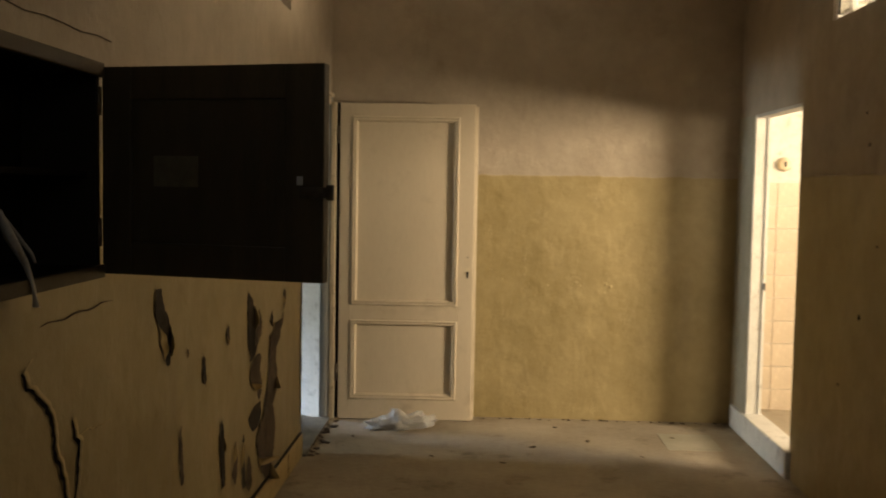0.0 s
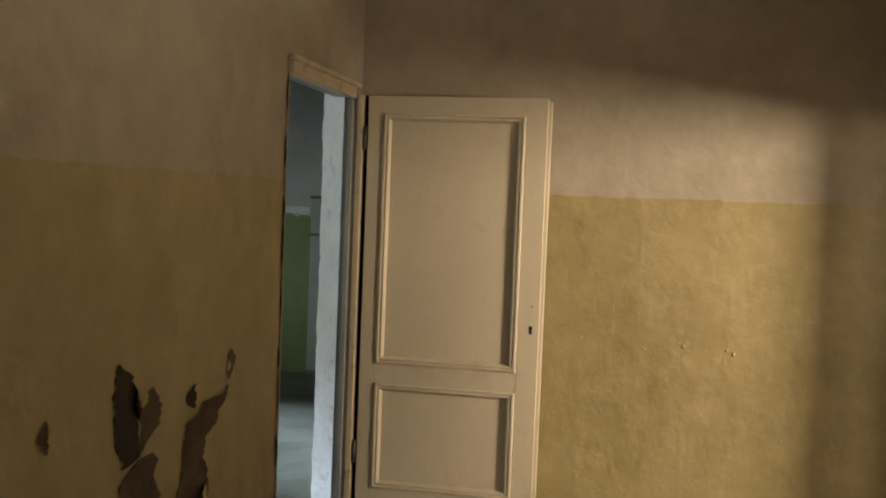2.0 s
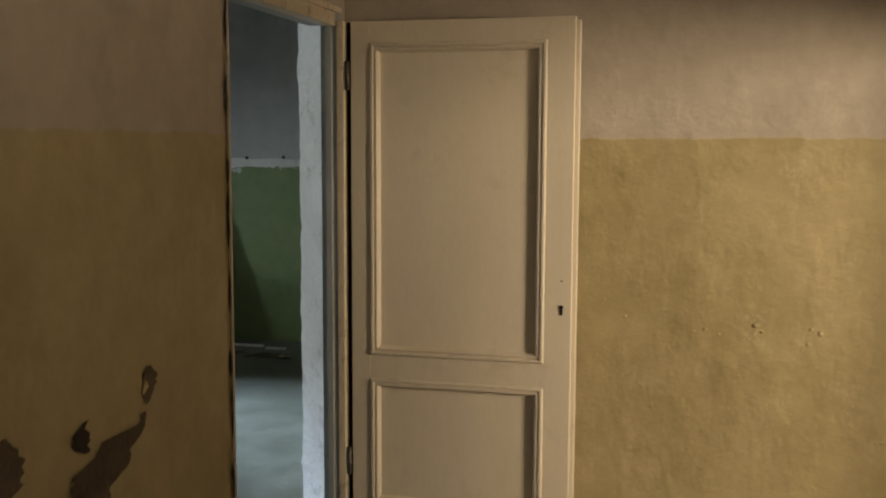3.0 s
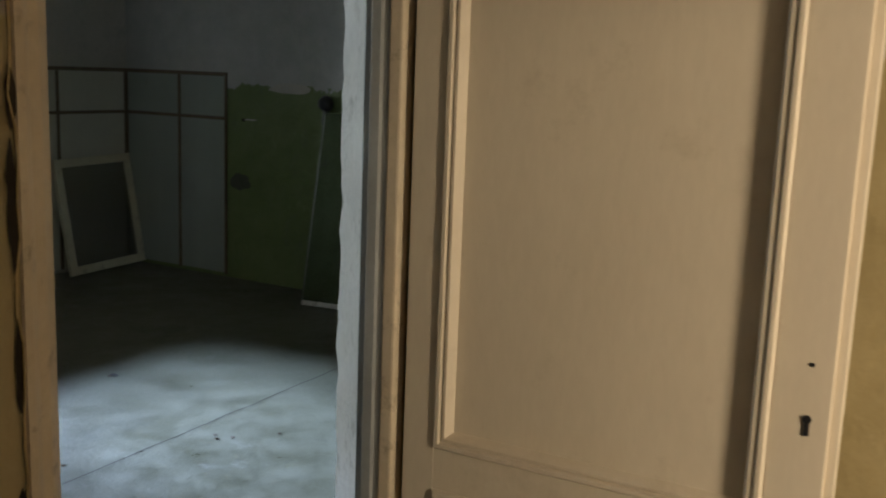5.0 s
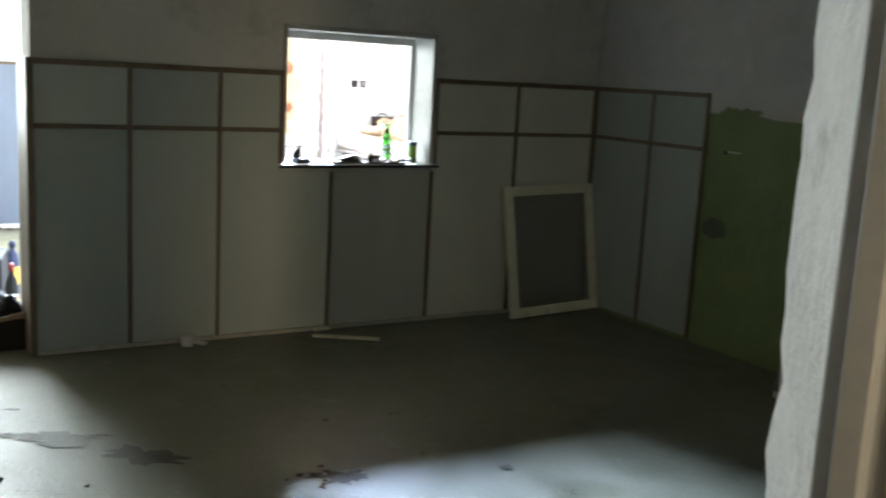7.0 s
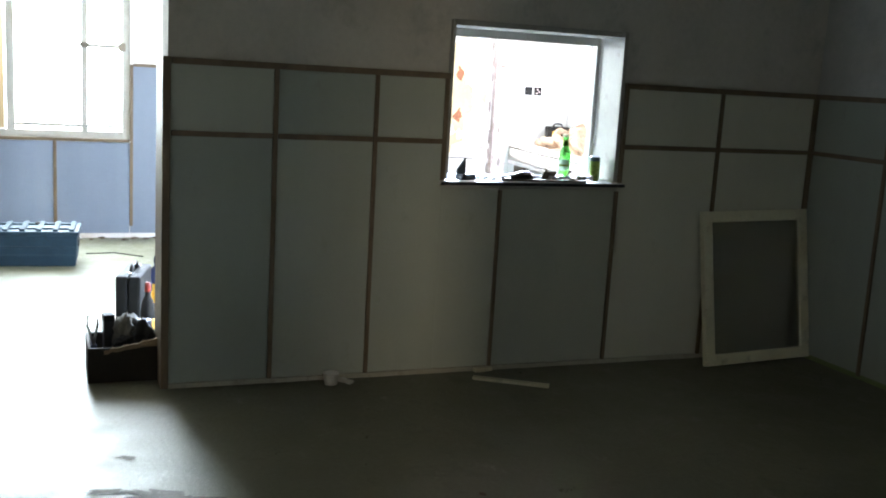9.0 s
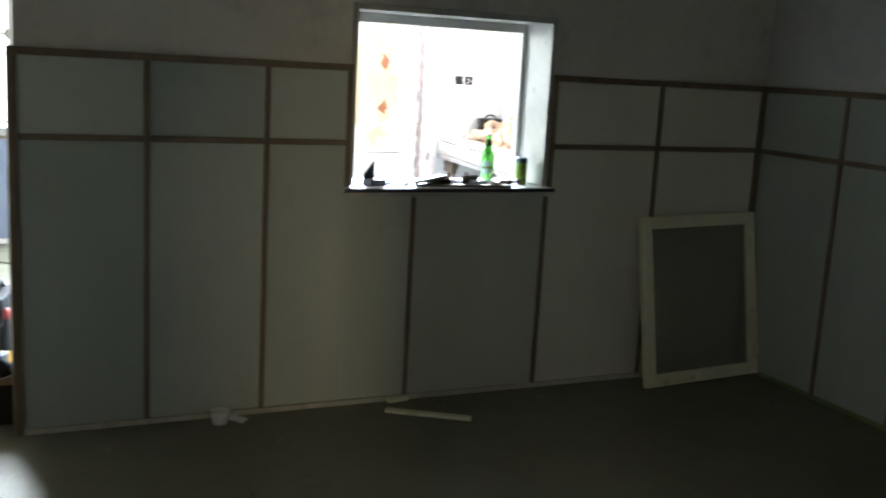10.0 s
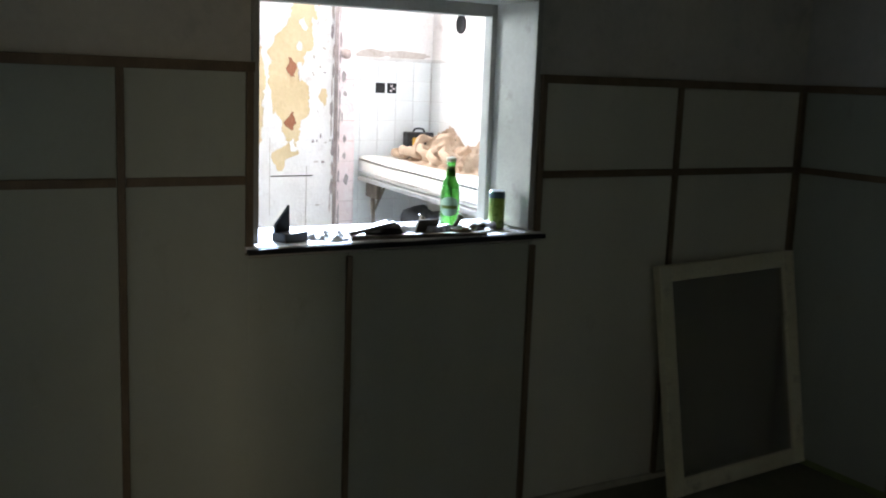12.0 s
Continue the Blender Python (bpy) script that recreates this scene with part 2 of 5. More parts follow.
    brick_red=surface("bare_brick", (0.30, 0.11, 0.06), (0.38, 0.16, 0.09), 12, 50, 0.9, 0.05, 0.5),
)

# ---------- mesh tools ----------


def box(bm, x0, x1, y0, y1, z0, z1):
    v = [bm.verts.new(c) for c in ((x0, y0, z0), (x1, y0, z0), (x1, y1, z0), (x0, y1, z0), (x0, y0, z1), (x1, y0, z1), (x1, y1, z1), (x0, y1, z1))]
    for f in ((0, 3, 2, 1), (4, 5, 6, 7), (0, 1, 5, 4), (1, 2, 6, 5), (2, 3, 7, 6), (3, 0, 4, 7)):
        bm.faces.new([v[i] for i in f])
    return v


def bevel(bm, width, segments=2):
    bmesh.ops.bevel(bm, geom=bm.edges[:], offset=width, segments=segments, affect="EDGES", profile=0.6)


def mesh_of(name, bm, material, smooth=False):
    me = bpy.data.meshes.new(name)
    bmesh.ops.recalc_face_normals(bm, faces=bm.faces[:])
    bm.to_mesh(me)
    bm.free()
    for mt in material if isinstance(material, (list, tuple)) else (material,):
        me.materials.append(mt)
    for f in me.polygons:
        f.use_smooth = smooth
    return me


def part(name, bm, material, parent, label="", smooth=False, m=None):
    ob = new(name, mesh_of(name, bm, material, smooth))
    ob.parent = parent
    if m:
        ob.matrix_local = m
    return tagged(ob, label)


def slab(name, b, material, parent, soft=0.0, label="", m=None):
    """One box-shaped part with softened edges."""
    bm = bmesh.new()
    box(bm, *b)
    if soft:
        bevel(bm, soft)
    return part(name, bm, material, parent, label, m=m)


def thing(name, label, category, m=None, group="", kind=""):
    ob = new(name)
    if m:
        ob.matrix_world = m
    ob.empty_display_size = 0.1
    return tagged(ob, label, category, group, kind)


def setting(name, bm, material, label, category):
    return tagged(new(name, mesh_of(name, bm, material)), label, category, kind="structure")


def wall_x(bm, x0, x1, y0, y1, z0, z1, holes=()):
    """A wall that runs along y, with openings (y0, y1, z0, z1) through it."""
    ys = sorted({y0, y1, *(h[0] for h in holes), *(h[1] for h in holes)})
    for a, b in zip(ys, ys[1:]):
        mid, floor = (a + b) / 2, z0
        for h in sorted((h for h in holes if h[0] < mid < h[1]), key=lambda h: h[2]):
            if h[2] > floor:
                box(bm, x0, x1, a, b, floor, h[2])
            floor = h[3]
        if floor < z1:
            box(bm, x0, x1, a, b, floor, z1)


def wall_y(bm, y0, y1, x0, x1, z0, z1, holes=()):
    """A wall that runs along x, with openings (x0, x1, z0, z1) through it."""
    n = len(bm.verts)
    wall_x(bm, y0, y1, x0, x1, z0, z1, holes)
    bm.verts.ensure_lookup_table()
    for v in bm.verts[n:]:
        v.co.x, v.co.y = v.co.y, v.co.x


def lathe(bm, profile, sides=24):
    """A turned shape from (radius, height) pairs."""
    rings = []
    for r, h in profile:
        rings.append([bm.verts.new((r * math.cos(2 * math.pi * i / sides), r * math.sin(2 * math.pi * i / sides), h)) for i in range(sides)])
    for a, b in zip(rings, rings[1:]):
        for i in range(sides):
            bm.faces.new((a[i], a[(i + 1) % sides], b[(i + 1) % sides], b[i]))
    bm.faces.new(rings[0][::-1])
    bm.faces.new(rings[-1])


def tube(bm, points, radius, sides=8, flat=1.0):
    """A round bar or hose along points."""
    pts = [Vector(p) for p in points]
    rings = []
    for i, p in enumerate(pts):
        d = (pts[min(i + 1, len(pts) - 1)] - pts[max(i - 1, 0)]).normalized()
        side = d.cross(Vector((0, 0, 1)))
        side = side.normalized() if side.length > 0.01 else Vector((1, 0, 0))
        up = side.cross(d)
        r = radius(i / (len(pts) - 1)) if callable(radius) else radius
        rings.append([bm.verts.new(p + side * math.cos(2 * math.pi * k / sides) * r + up * math.sin(2 * math.pi * k / sides) * r * flat) for k in range(sides)])
    for a, b in zip(rings, rings[1:]):
        for k in range(sides):
            bm.faces.new((a[k], a[(k + 1) % sides], b[(k + 1) % sides], b[k]))
    bm.faces.new(rings[0][::-1])
    bm.faces.new(rings[-1])

# ---------- the large structure ----------
TOP = 3.35
bm = bmesh.new()
box(bm, -1.17, 1.715, -3.0, 5.3, -0.12, 0)
floor_corridor = setting("floor_corridor", bm, M["corridor_floor"], "dusty bare concrete floor of the corridor", "floor")
bm = bmesh.new()
box(bm, -10.2, -1.17, 0.8, 9.6, -0.12, 0)
floor_room = setting("floor_room", bm, M["room_floor"], "smooth grey concrete screed floor with stains", "floor")
bm = bmesh.new()
box(bm, 1.715, 5.0, 0.6, 5.3, -0.12, 0.1)
floor_washroom = setting("floor_washroom", bm, M["corridor_floor"], "raised dusty floor of the tiled washroom", "floor")
bm = bmesh.new()
box(bm, -10.3, 5.0, -3.2, 9.7, TOP, TOP + 0.2)
ceiling = setting("ceiling", bm, M["ceiling"], "plain distempered ceiling over the rooms", "ceiling")

bm = bmesh.new()
wall_x(bm, -1.13, -1.04, -3.0, 5.2, 0, TOP, ((4.146, 5.09, 0, 2.09), (3.12, 3.79, 2.405, 2.80)))
wall_west = setting("wall_west", bm, M["corridor_wall"], "corridor wall with peeling yellow dado under faded rose", "wall")
bm = bmesh.new()
wall_x(bm, -1.216, -1.132, 0.8, 8.95, 0, TOP, ((3.98, 5.151, 0, 2.13), (3.12, 3.79, 2.405, 2.80)))
wall_west_back = setting("wall_west_back", bm, M["room_wall"], "rough grey plastered room side of the corridor wall", "wall")
bm = bmesh.new()
wall_y(bm, 5.2, 5.42, -1.17, 1.70, 0, TOP)
wall_north = setting("wall_north", bm, M["corridor_wall"], "blistered yellow dado wall with faded rose above", "wall")
bm = bmesh.new()
wall_x(bm, 1.616, 1.706, -3.0, 5.2, 0, TOP, ((3.95, 5.2, 0, 1.99), (1.25, 3.548, 2.345, 2.85)))
wall_east = setting("wall_east", bm, M["corridor_wall"], "corridor wall with dull yellow dado and small holes", "wall")
bm = bmesh.new()
# opening cut only for the added corridor fill lamp
wall_y(bm, -3.2, -3.0, -1.17, 1.706, 0, TOP, ((-0.45, 1.05, 1.85, 2.75),))
wall_south = setting("wall_south", bm, M["corridor_wall"], "corridor end wall with yellow dado", "wall")
bm = bmesh.new()
box(bm, 1.608, 1.704, 4.84, 5.2, 0, 1.99)
bevel(bm, 0.006)
wall_pier = setting("wall_pier", bm, M["pier"], "chipped pale grey painted door pier", "wall")
# washroom
bm = bmesh.new()
wall_x(bm, 4.8, 5.0, 0.6, 5.42, 0, TOP, ((2.14, 3.26, 1.38, 2.52),))
wall_washroom_east = setting("wall_washroom_east", bm, M["white_plaster"], "white plastered washroom wall with a window opening", "wall")
bm = bmesh.new()
# the hole is made up, to let the south fill lamp in
wall_y(bm, 0.4, 0.6, 1.706, 5.0, 0, TOP, ((2.38, 4.22, 1.33, 2.47),))
wall_washroom_south = setting("wall_washroom_south", bm, M["white_plaster"], "unseen white plastered washroom wall with an opening added for fill light", "wall")
bm = bmesh.new()
wall_y(bm, 5.21, 5.42, 1.70, 4.8, 0, TOP)
wall_washroom_north = setting("wall_washroom_north", bm, M["white_plaster"], "washroom wall with cream tiles under white plaster", "wall")
# big room
bm = bmesh.new()
wall_x(bm, -6.085, -5.833, 5.2, 8.742, 0, TOP, ((6.505, 7.475, 0.962, 1.745),))
wall_partition = setting("wall_partition", bm, M["room_wall"], "grey plastered partition with boarded dado and hatch opening", "wall")
# out of view; added to keep light from the wide window out of the room
bm = bmesh.new()
wall_x(bm, -6.085, -5.833, 1.0, 4.05, 0, TOP)
wall_partition_south = setting("wall_partition_south", bm, M["room_wall"], "unseen grey plastered partition added to hold back window light", "wall")
bm = bmesh.new()
wall_y(bm, 8.742, 8.95, -6.085, -1.216, 0, TOP)
wall_room_north = setting("wall_room_north", bm, M["green_wall"], "grey wall with worn green painted dado", "wall")
bm = bmesh.new()
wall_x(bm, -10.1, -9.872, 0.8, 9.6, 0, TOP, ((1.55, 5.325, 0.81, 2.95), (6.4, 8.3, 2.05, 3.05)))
wall_far_west = setting("wall_far_west", bm, M["annex_plaster"], "white plastered outer wall with a wide window", "wall")
bm = bmesh.new()
wall_y(bm, 0.8, 1.0, -9.872, -1.216, 0, TOP)
wall_room_south = setting("wall_room_south", bm, M["room_wall"], "grey plastered wall without openings", "wall")
bm = bmesh.new()
wall_y(bm, 9.348, 9.55, -9.872, -5.9, 0, TOP)
wall_annex_north = setting("wall_annex_north", bm, M["annex_plaster"], "white wall of the tiled annex", "wall")
bm = bmesh.new()
wall_x(bm, -6.085, -5.9, 8.95, 9.348, 0, TOP)
wall_annex_end = setting("wall_annex_end", bm, M["annex_plaster"], "short white return wall of the annex", "wall")

# ---------- corridor things ----------


def panel_door(m):
    """Two-panelled leaf: hinge line at the origin, leaf along +x, seen from -y."""
    W, H, T = 0.867, 2.04, 0.042
    door = thing("door_1", "cream-painted panelled wooden door standing open against the wall", "door", m, kind="structure")
    stile_l, stile_r = 0.078, 0.102
    slab("stile", (0, stile_l, 0, T, 0, H), M["door_paint"], door, 0.003)
    slab("stile", (W - stile_r, W, 0, T, 0, H), M["door_paint"], door, 0.003)
    for z0, z1 in ((0, 0.13), (0.648, 0.742), (1.958, H)):
        slab("rail", (stile_l - 0.001, W - stile_r + 0.001, 0.001, T - 0.001, z0, z1), M["door_paint"], door, 0.002)
    for z0, z1 in ((0.13, 0.648), (0.742, 1.958)):
        x0, x1 = stile_l, W - stile_r
        slab("door_panel", (x0 - 0.001, x1 + 0.001, 0.02, 0.03, z0 - 0.001, z1 + 0.001), M["door_paint"], door)
        # double-beaded moulding that slopes down to the panel
        corners = ((x0, z0, 1, 1), (x1, z0, -1, 1), (x1, z1, -1, -1), (x0, z1, 1, -1))
        profile = ((0, 0.002), (0, -0.002), (0.005, -0.009), (0.013, -0.009), (0.017, 0.0), (0.021, -0.005), (0.027, -0.005), (0.037, 0.0185), (0.037, 0.022), (0, 0.022))
        for k in range(4):
            bm = bmesh.new()
            ends = [[bm.verts.new((q[0] + q[2] * w, d, q[1] + q[3] * w)) for w, d in profile] for q in (corners[k], corners[(k + 1) % 4])]
            for j in range(len(profile)):
                n = (j + 1) % len(profile)
                bm.faces.new((ends[0][j], ends[0][n], ends[1][n], ends[1][j]))
            bm.faces.new(ends[0]), bm.faces.new(ends[1][::-1])
            part("moulding", bm, M["door_paint"], door)
    slab("rebate_lip", (W - 0.001, W + 0.017, 0.014, T - 0.002, 0.004, H - 0.012), M["door_paint"], door, 0.003, "pale rebated closing edge")
    bm = bmesh.new()
    lathe(bm, ((0.008, 0), (0.008, 0.004)), 12)
    for v in bm.verts:
        v.co = Vector((v.co.x, -v.co.z, v.co.y * 1.0))
    box(bm, -0.005, 0.005, -0.004, 0, -0.03, 0.0)
    part("keyhole", bm, M["black"], door, "black keyhole", m=Matrix.Translation((W - 0.038, 0.001, 0.962)))
    bm = bmesh.new()
    lathe(bm, ((0.004, 0), (0.004, 0.003)), 10)
    for v in bm.verts:
        v.co = Vector((v.co.x, -v.co.z, v.co.y))
    part("screw_hole", bm, M["black"], door, m=Matrix.Translation((W - 0.038, 0.001, 1.062)))
    for z in (0.25, 1.78):
        bm = bmesh.new()
        lathe(bm, ((0.009, 0), (0.009, 0.11)), 12)
        part("hinge", bm, M["iron"], door, "dull iron hinge", True, Matrix.Translation((-0.012, -0.004, z)))
    return door


panel_door(pose(-0.957, 5.036, 0.006, 0, 0, 0.9))

# door frame of the room doorway
frame_1 = thing("door_frame_1", "chipped cream wooden door frame with a grey lining", "door frame", kind="structure")
bm = bmesh.new()
plan = ((-1.034, 4.147), (-1.038, 4.163), (-1.052, 4.182), (-1.056, 4.202), (-1.070, 4.226), (-1.128, 4.226), (-1.128, 4.147))
low, high = ([bm.verts.new((x, y, z)) for x, y in plan] for z in (0, 2.03))
for k in range(7):
    bm.faces.new((low[k], low[(k + 1) % 7], high[(k + 1) % 7], high[k]))
bm.faces.new(low[::-1]), bm.faces.new(high)
part("casing", bm, M["frame_paint"], frame_1, "chipped splayed cream casing")
# near-black strip that paints the shade in the gap beside the door leaf
slab("rebate", (-0.99, -0.94, 5.09, 5.13, 0, 2.05), M["black_inside"], frame_1, 0.002, "near-black strip for the shaded gap behind the hinge edge")
slab("casing", (-1.014, -0.981, 5.024, 5.07, 0, 2.05), M["frame_paint"], frame_1, 0.006)
slab("casing", (-1.07, -1.016, 4.147, 5.07, 2.031, 2.092), M["frame_paint"], frame_1, 0.004)
slab("head_moulding", (-1.03, -1.004, 4.125, 5.07, 2.082, 2.104), M["frame_paint"], frame_1, 0.004)
slab("lining", (-1.079, -1.0145, 5.030, 5.088, 0, 2.10), M["grey_paint"], frame_1, 0.003)
slab("lining", (-1.128, -1.071, 4.228, 5.03, 2.034, 2.088), M["grey_paint"], frame_1, 0.003)
slab("door_stop", (-1.055, -1.03, 5.018, 5.031, 0, 2.046), M["grey_paint"], frame_1, 0.002)
# splayed plaster reveal with a ragged arris
bm = bmesh.new()
rows = []
for i in range(61):
    z = 2.13 * i / 60
    r = 0.006 * noise.noise(Vector((0, 3.1, z * 6))) + 0.007 * noise.noise(Vector((4, 0, z * 31)))
    r -= 0.03 * max(0, noise.noise(Vector((7.7, 0, z * 5))) - 0.25)
    rows.append([bm.verts.new(c) for c in ((-1.08, 5.038, z), (-1.15, 5.095 + r * 0.3, z), (-1.218 + r * 0.5, 5.149 + r, z), (-1.2185, 5.20, z), (-1.08, 5.20, z))])
for p, q in zip(rows, rows[1:]):
    for k in range(5):
        bm.faces.new((p[k], p[(k + 1) % 5], q[(k + 1) % 5], q[k]))
bm.faces.new(rows[0][::-1]), bm.faces.new(rows[-1])
setting("door_reveal", bm, M["white_plaster"], "splayed rough whitewashed plaster reveal of the doorway", "reveal")

# wall cabinet and its open door
niche = thing("wall_cabinet", "shallow dark wooden meter cabinet fixed to the wall", "cabinet")
CF, C0, C1, CB, CT = -0.868, -0.05, 0.785, 1.318, 1.765
# inner panels are coloured near black to give the cabinet its dark inside shade
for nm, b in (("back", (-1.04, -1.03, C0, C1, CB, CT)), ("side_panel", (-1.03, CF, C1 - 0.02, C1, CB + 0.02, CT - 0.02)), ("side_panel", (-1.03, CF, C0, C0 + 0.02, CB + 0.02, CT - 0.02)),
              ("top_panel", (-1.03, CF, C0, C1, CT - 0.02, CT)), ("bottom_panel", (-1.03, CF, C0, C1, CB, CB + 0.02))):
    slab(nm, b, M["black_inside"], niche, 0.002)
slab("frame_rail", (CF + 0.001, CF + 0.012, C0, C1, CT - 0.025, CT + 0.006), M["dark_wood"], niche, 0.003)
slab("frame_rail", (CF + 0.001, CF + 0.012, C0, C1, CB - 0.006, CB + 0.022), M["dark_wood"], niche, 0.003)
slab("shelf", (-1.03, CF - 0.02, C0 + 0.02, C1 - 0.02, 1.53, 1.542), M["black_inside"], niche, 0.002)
bm = bmesh.new()
tube(bm, [(-0.90, 0.395, 1.465), (-0.885, 0.405, 1.42), (-0.868, 0.43, 1.37), (-0.852, 0.43, 1.325), (-0.85, 0.432, 1.29)], lambda f: 0.012 + 0.006 * math.sin(f * 6), 10, 0.5)
part("rag_strip", bm, M["white_trim"], niche, "pale torn strip hanging over the edge", True)
bm = bmesh.new()
tube(bm, [(-0.895, 0.40, 1.455), (-0.880, 0.418, 1.425), (-0.866, 0.452, 1.385), (-0.862, 0.458, 1.368)], lambda f: 0.008 * (1 - 0.5 * f), 8, 0.4)
part("rag_strip", bm, M["white_trim"], niche, "pale torn strip hanging over the edge", True)


def cabinet_door(m):
    """Framed shutter: hinge line at the origin, leaf along +x."""
    W, H = 0.512, 0.443
    s = thing("cabinet_door", "dark-stained framed cabinet door swung open on hinges", "cabinet door", m)
    slab("stile", (0, 0.07, 0, 0.028, 0, H), M["dark_wood"], s, 0.003)
    slab("stile", (W - 0.085, W, 0, 0.028, 0, H), M["dark_wood"], s, 0.003)
    slab("rail", (0.07, W - 0.085, 0.001, 0.027, 0, 0.07), M["dark_wood"], s, 0.003)
    slab("rail", (0.07, W - 0.085, 0.001, 0.027, H - 0.07, H), M["dark_wood"], s, 0.003)
    slab("shutter_panel", (0.068, W - 0.083, 0.010, 0.018, 0.068, H - 0.068), M["dark_wood"], s)
    slab("label_plate", (0.12, 0.225, 0.007, 0.010, 0.19, 0.255), surface("faded_paper_label", (0.14, 0.115, 0.07), (0.20, 0.165, 0.105), 20, 80, 0.8), s, 0.001, "faint paper label, blank")
    slab("hasp", (W - 0.05, W + 0.022, -0.006, 0.0, 0.172, 0.195), M["iron"], s, 0.002, "rusty iron hasp")
    slab("hasp_loop", (W + 0.01, W + 0.026, -0.012, -0.004, 0.168, 0.20), M["iron"], s, 0.003)
    slab("paper_scrap", (W - 0.058, W - 0.045, -0.002, 0.0, 0.198, 0.216), M["white_trim"], s, 0.0, "white paper scrap")
    for z in (0.06, 0.34):
        bm = bmesh.new()
        lathe(bm, ((0.007, 0), (0.007, 0.06)), 10)
        part("hinge", bm, M["iron"], s, "", True, Matrix.Translation((-0.006, -0.004, z)))
    return s


cabinet_door(pose(-0.862, 0.783, 1.32, 0, 0, -13.6))

# threshold of the room doorway
bm = bmesh.new()
box(bm, -1.23, -1.0, 4.12, 5.03, -0.02, 0.014)
bevel(bm, 0.006)
threshold = setting("threshold", bm, surface("dirty_threshold_concrete", (0.13, 0.118, 0.095), (0.24, 0.22, 0.18), 5, 40, 0.85, 0.08, 0.5, dirt=(0.07, 0.058, 0.042)), "broken dusty concrete threshold of the doorway", "threshold")

# step of the washroom doorway and its frame
bm = bmesh.new()
box(bm, 1.586, 1.722, 3.93, 5.12, 0, 0.148)
bevel(bm, 0.012, 3)
step = setting("door_step", bm, M["white_plaster"], "worn whitewashed step under the washroom doorway", "step")
frame_2 = thing("door_frame_2", "white-painted door frame with a worn lock edge", "door frame", kind="structure")
slab("jamb", (1.612, 1.682, 4.822, 4.842, 0.148, 1.99), M["white_trim"], frame_2, 0.004)
slab("jamb_strip", (1.683, 1.704, 4.812, 4.842, 0.148, 1.99), M["white_trim"], frame_2, 0.003)
slab("jamb", (1.618, 1.704, 3.947, 3.965, 0.148, 1.99), M["white_trim"], frame_2, 0.003)
slab("head", (1.618, 1.704, 3.965, 4.811, 1.972, 1.992), M["white_trim"], frame_2, 0.003)
slab("strike_plate", (1.686, 1.701, 4.8105, 4.813, 0.92, 0.965), M["black"], frame_2, 0.0, "black lock slot")
slab("strike_plate", (1.688, 1.699, 4.8105, 4.813, 0.995, 1.02), M["frame_paint"], frame_2, 0.0, "painted-over upper keeper")

# glass bricks in the high corridor window
gb = thing("window_1", "high window of glass bricks in the corridor wall", "window", kind="structure")
bm = bmesh.new()
box(bm, 1.625, 1.697, 0.004, 0.19, 0.004, 0.19)
bevel(bm, 0.012)
gb_mesh = mesh_of("glass_brick", bm, glass("glass_brick", (0.93, 0.95, 0.92), 0.15))
for i in range(11):
    for k in range(2):
        ob = new("glass_brick", gb_mesh)
        ob.parent, ob.location = gb, (0, 3.34 - 0.2 * i, 2.36 + 0.2 * k)
        ob.visible_shadow = False
bm = bmesh.new()
for i in range(12):
    box(bm, 1.63, 1.692, 3.53 - 0.2 * i, 3.548 - 0.2 * i, 2.345, 2.76)
part("joint", bm, M["white_plaster"], gb)
# small vent window in the opposite wall
vw = thing("window_2", "small high pane over the corridor wall", "window", kind="structure")
for b in ((3.12, 3.16, 2.405, 2.80), (3.75, 3.79, 2.405, 2.80), (3.16, 3.75, 2.405, 2.44), (3.16, 3.75, 2.76, 2.80)):
    slab("window_frame", (-1.14, -1.09, *b), M["grey_paint"], vw, 0.003)
ob = slab("pane", (-1.118, -1.112, 3.16, 3.75, 2.44, 2.76), M["dusty_glass"], vw)
ob.visible_shadow = False

# skirting
bm = bmesh.new()
box(bm, -1.042, -1.022, -2.99, 4.138, 0, 0.128)
bevel(bm, 0.004)
skirting = setting("baseboard", bm, M["flake"], "low yellow painted skirting along the corridor wall", "baseboard")

slab("joint_gap", (-1.041, -1.026, -2.99, 4.136, 0.1285, 0.134), M["black_inside"], skirting, 0.0, "dark open joint over the skirting")
for y in (3.72, 2.1, 0.6):
    slab("joint_gap", (-1.03, -1.0212, y, y + 0.004, 0.002, 0.126), M["black_inside"], skirting)

# ---------- room panelling ----------


def board(parent, b, tone="board"):
    return slab("wall_board", b, M[tone], parent, 0.0015)


def strip(parent, b):
    return slab("batten", b, M["batten"], parent, 0.002)


PX = -5.833
# tones partly carry the room's light: right-hand boards lighter, left end darker
for y0, y1, z0, z1, tone in ((5.21, 5.673, 0.022, 1.161, "board_cool"), (5.673, 6.147, 0.022, 1.161, "board"), (6.147, 6.50, 0.022, 1.161, "board"), (6.496, 6.81, 0.022, 0.94, "board"), (6.81, 7.478, 0.022, 0.94, "board_olive"),
                             (7.478, 8.09, 0.022, 1.161, "board_lit"), (8.09, 8.735, 0.022, 1.161, "board_lit")):
    board(wall_partition, (PX - 0.001, PX + 0.009, y0 + 0.002, y1 - 0.002, z0, z1), tone)
for y0, y1, tone in ((5.21, 5.673, "board"), (5.673, 6.147, "board_cool"), (6.147, 6.50, "board"), (7.478, 8.09, "board_lit"), (8.09, 8.735, "board_lit")):
    board(wall_partition, (PX - 0.001, PX + 0.009, y0 + 0.002, y1 - 0.002, 1.165, 1.472), tone)
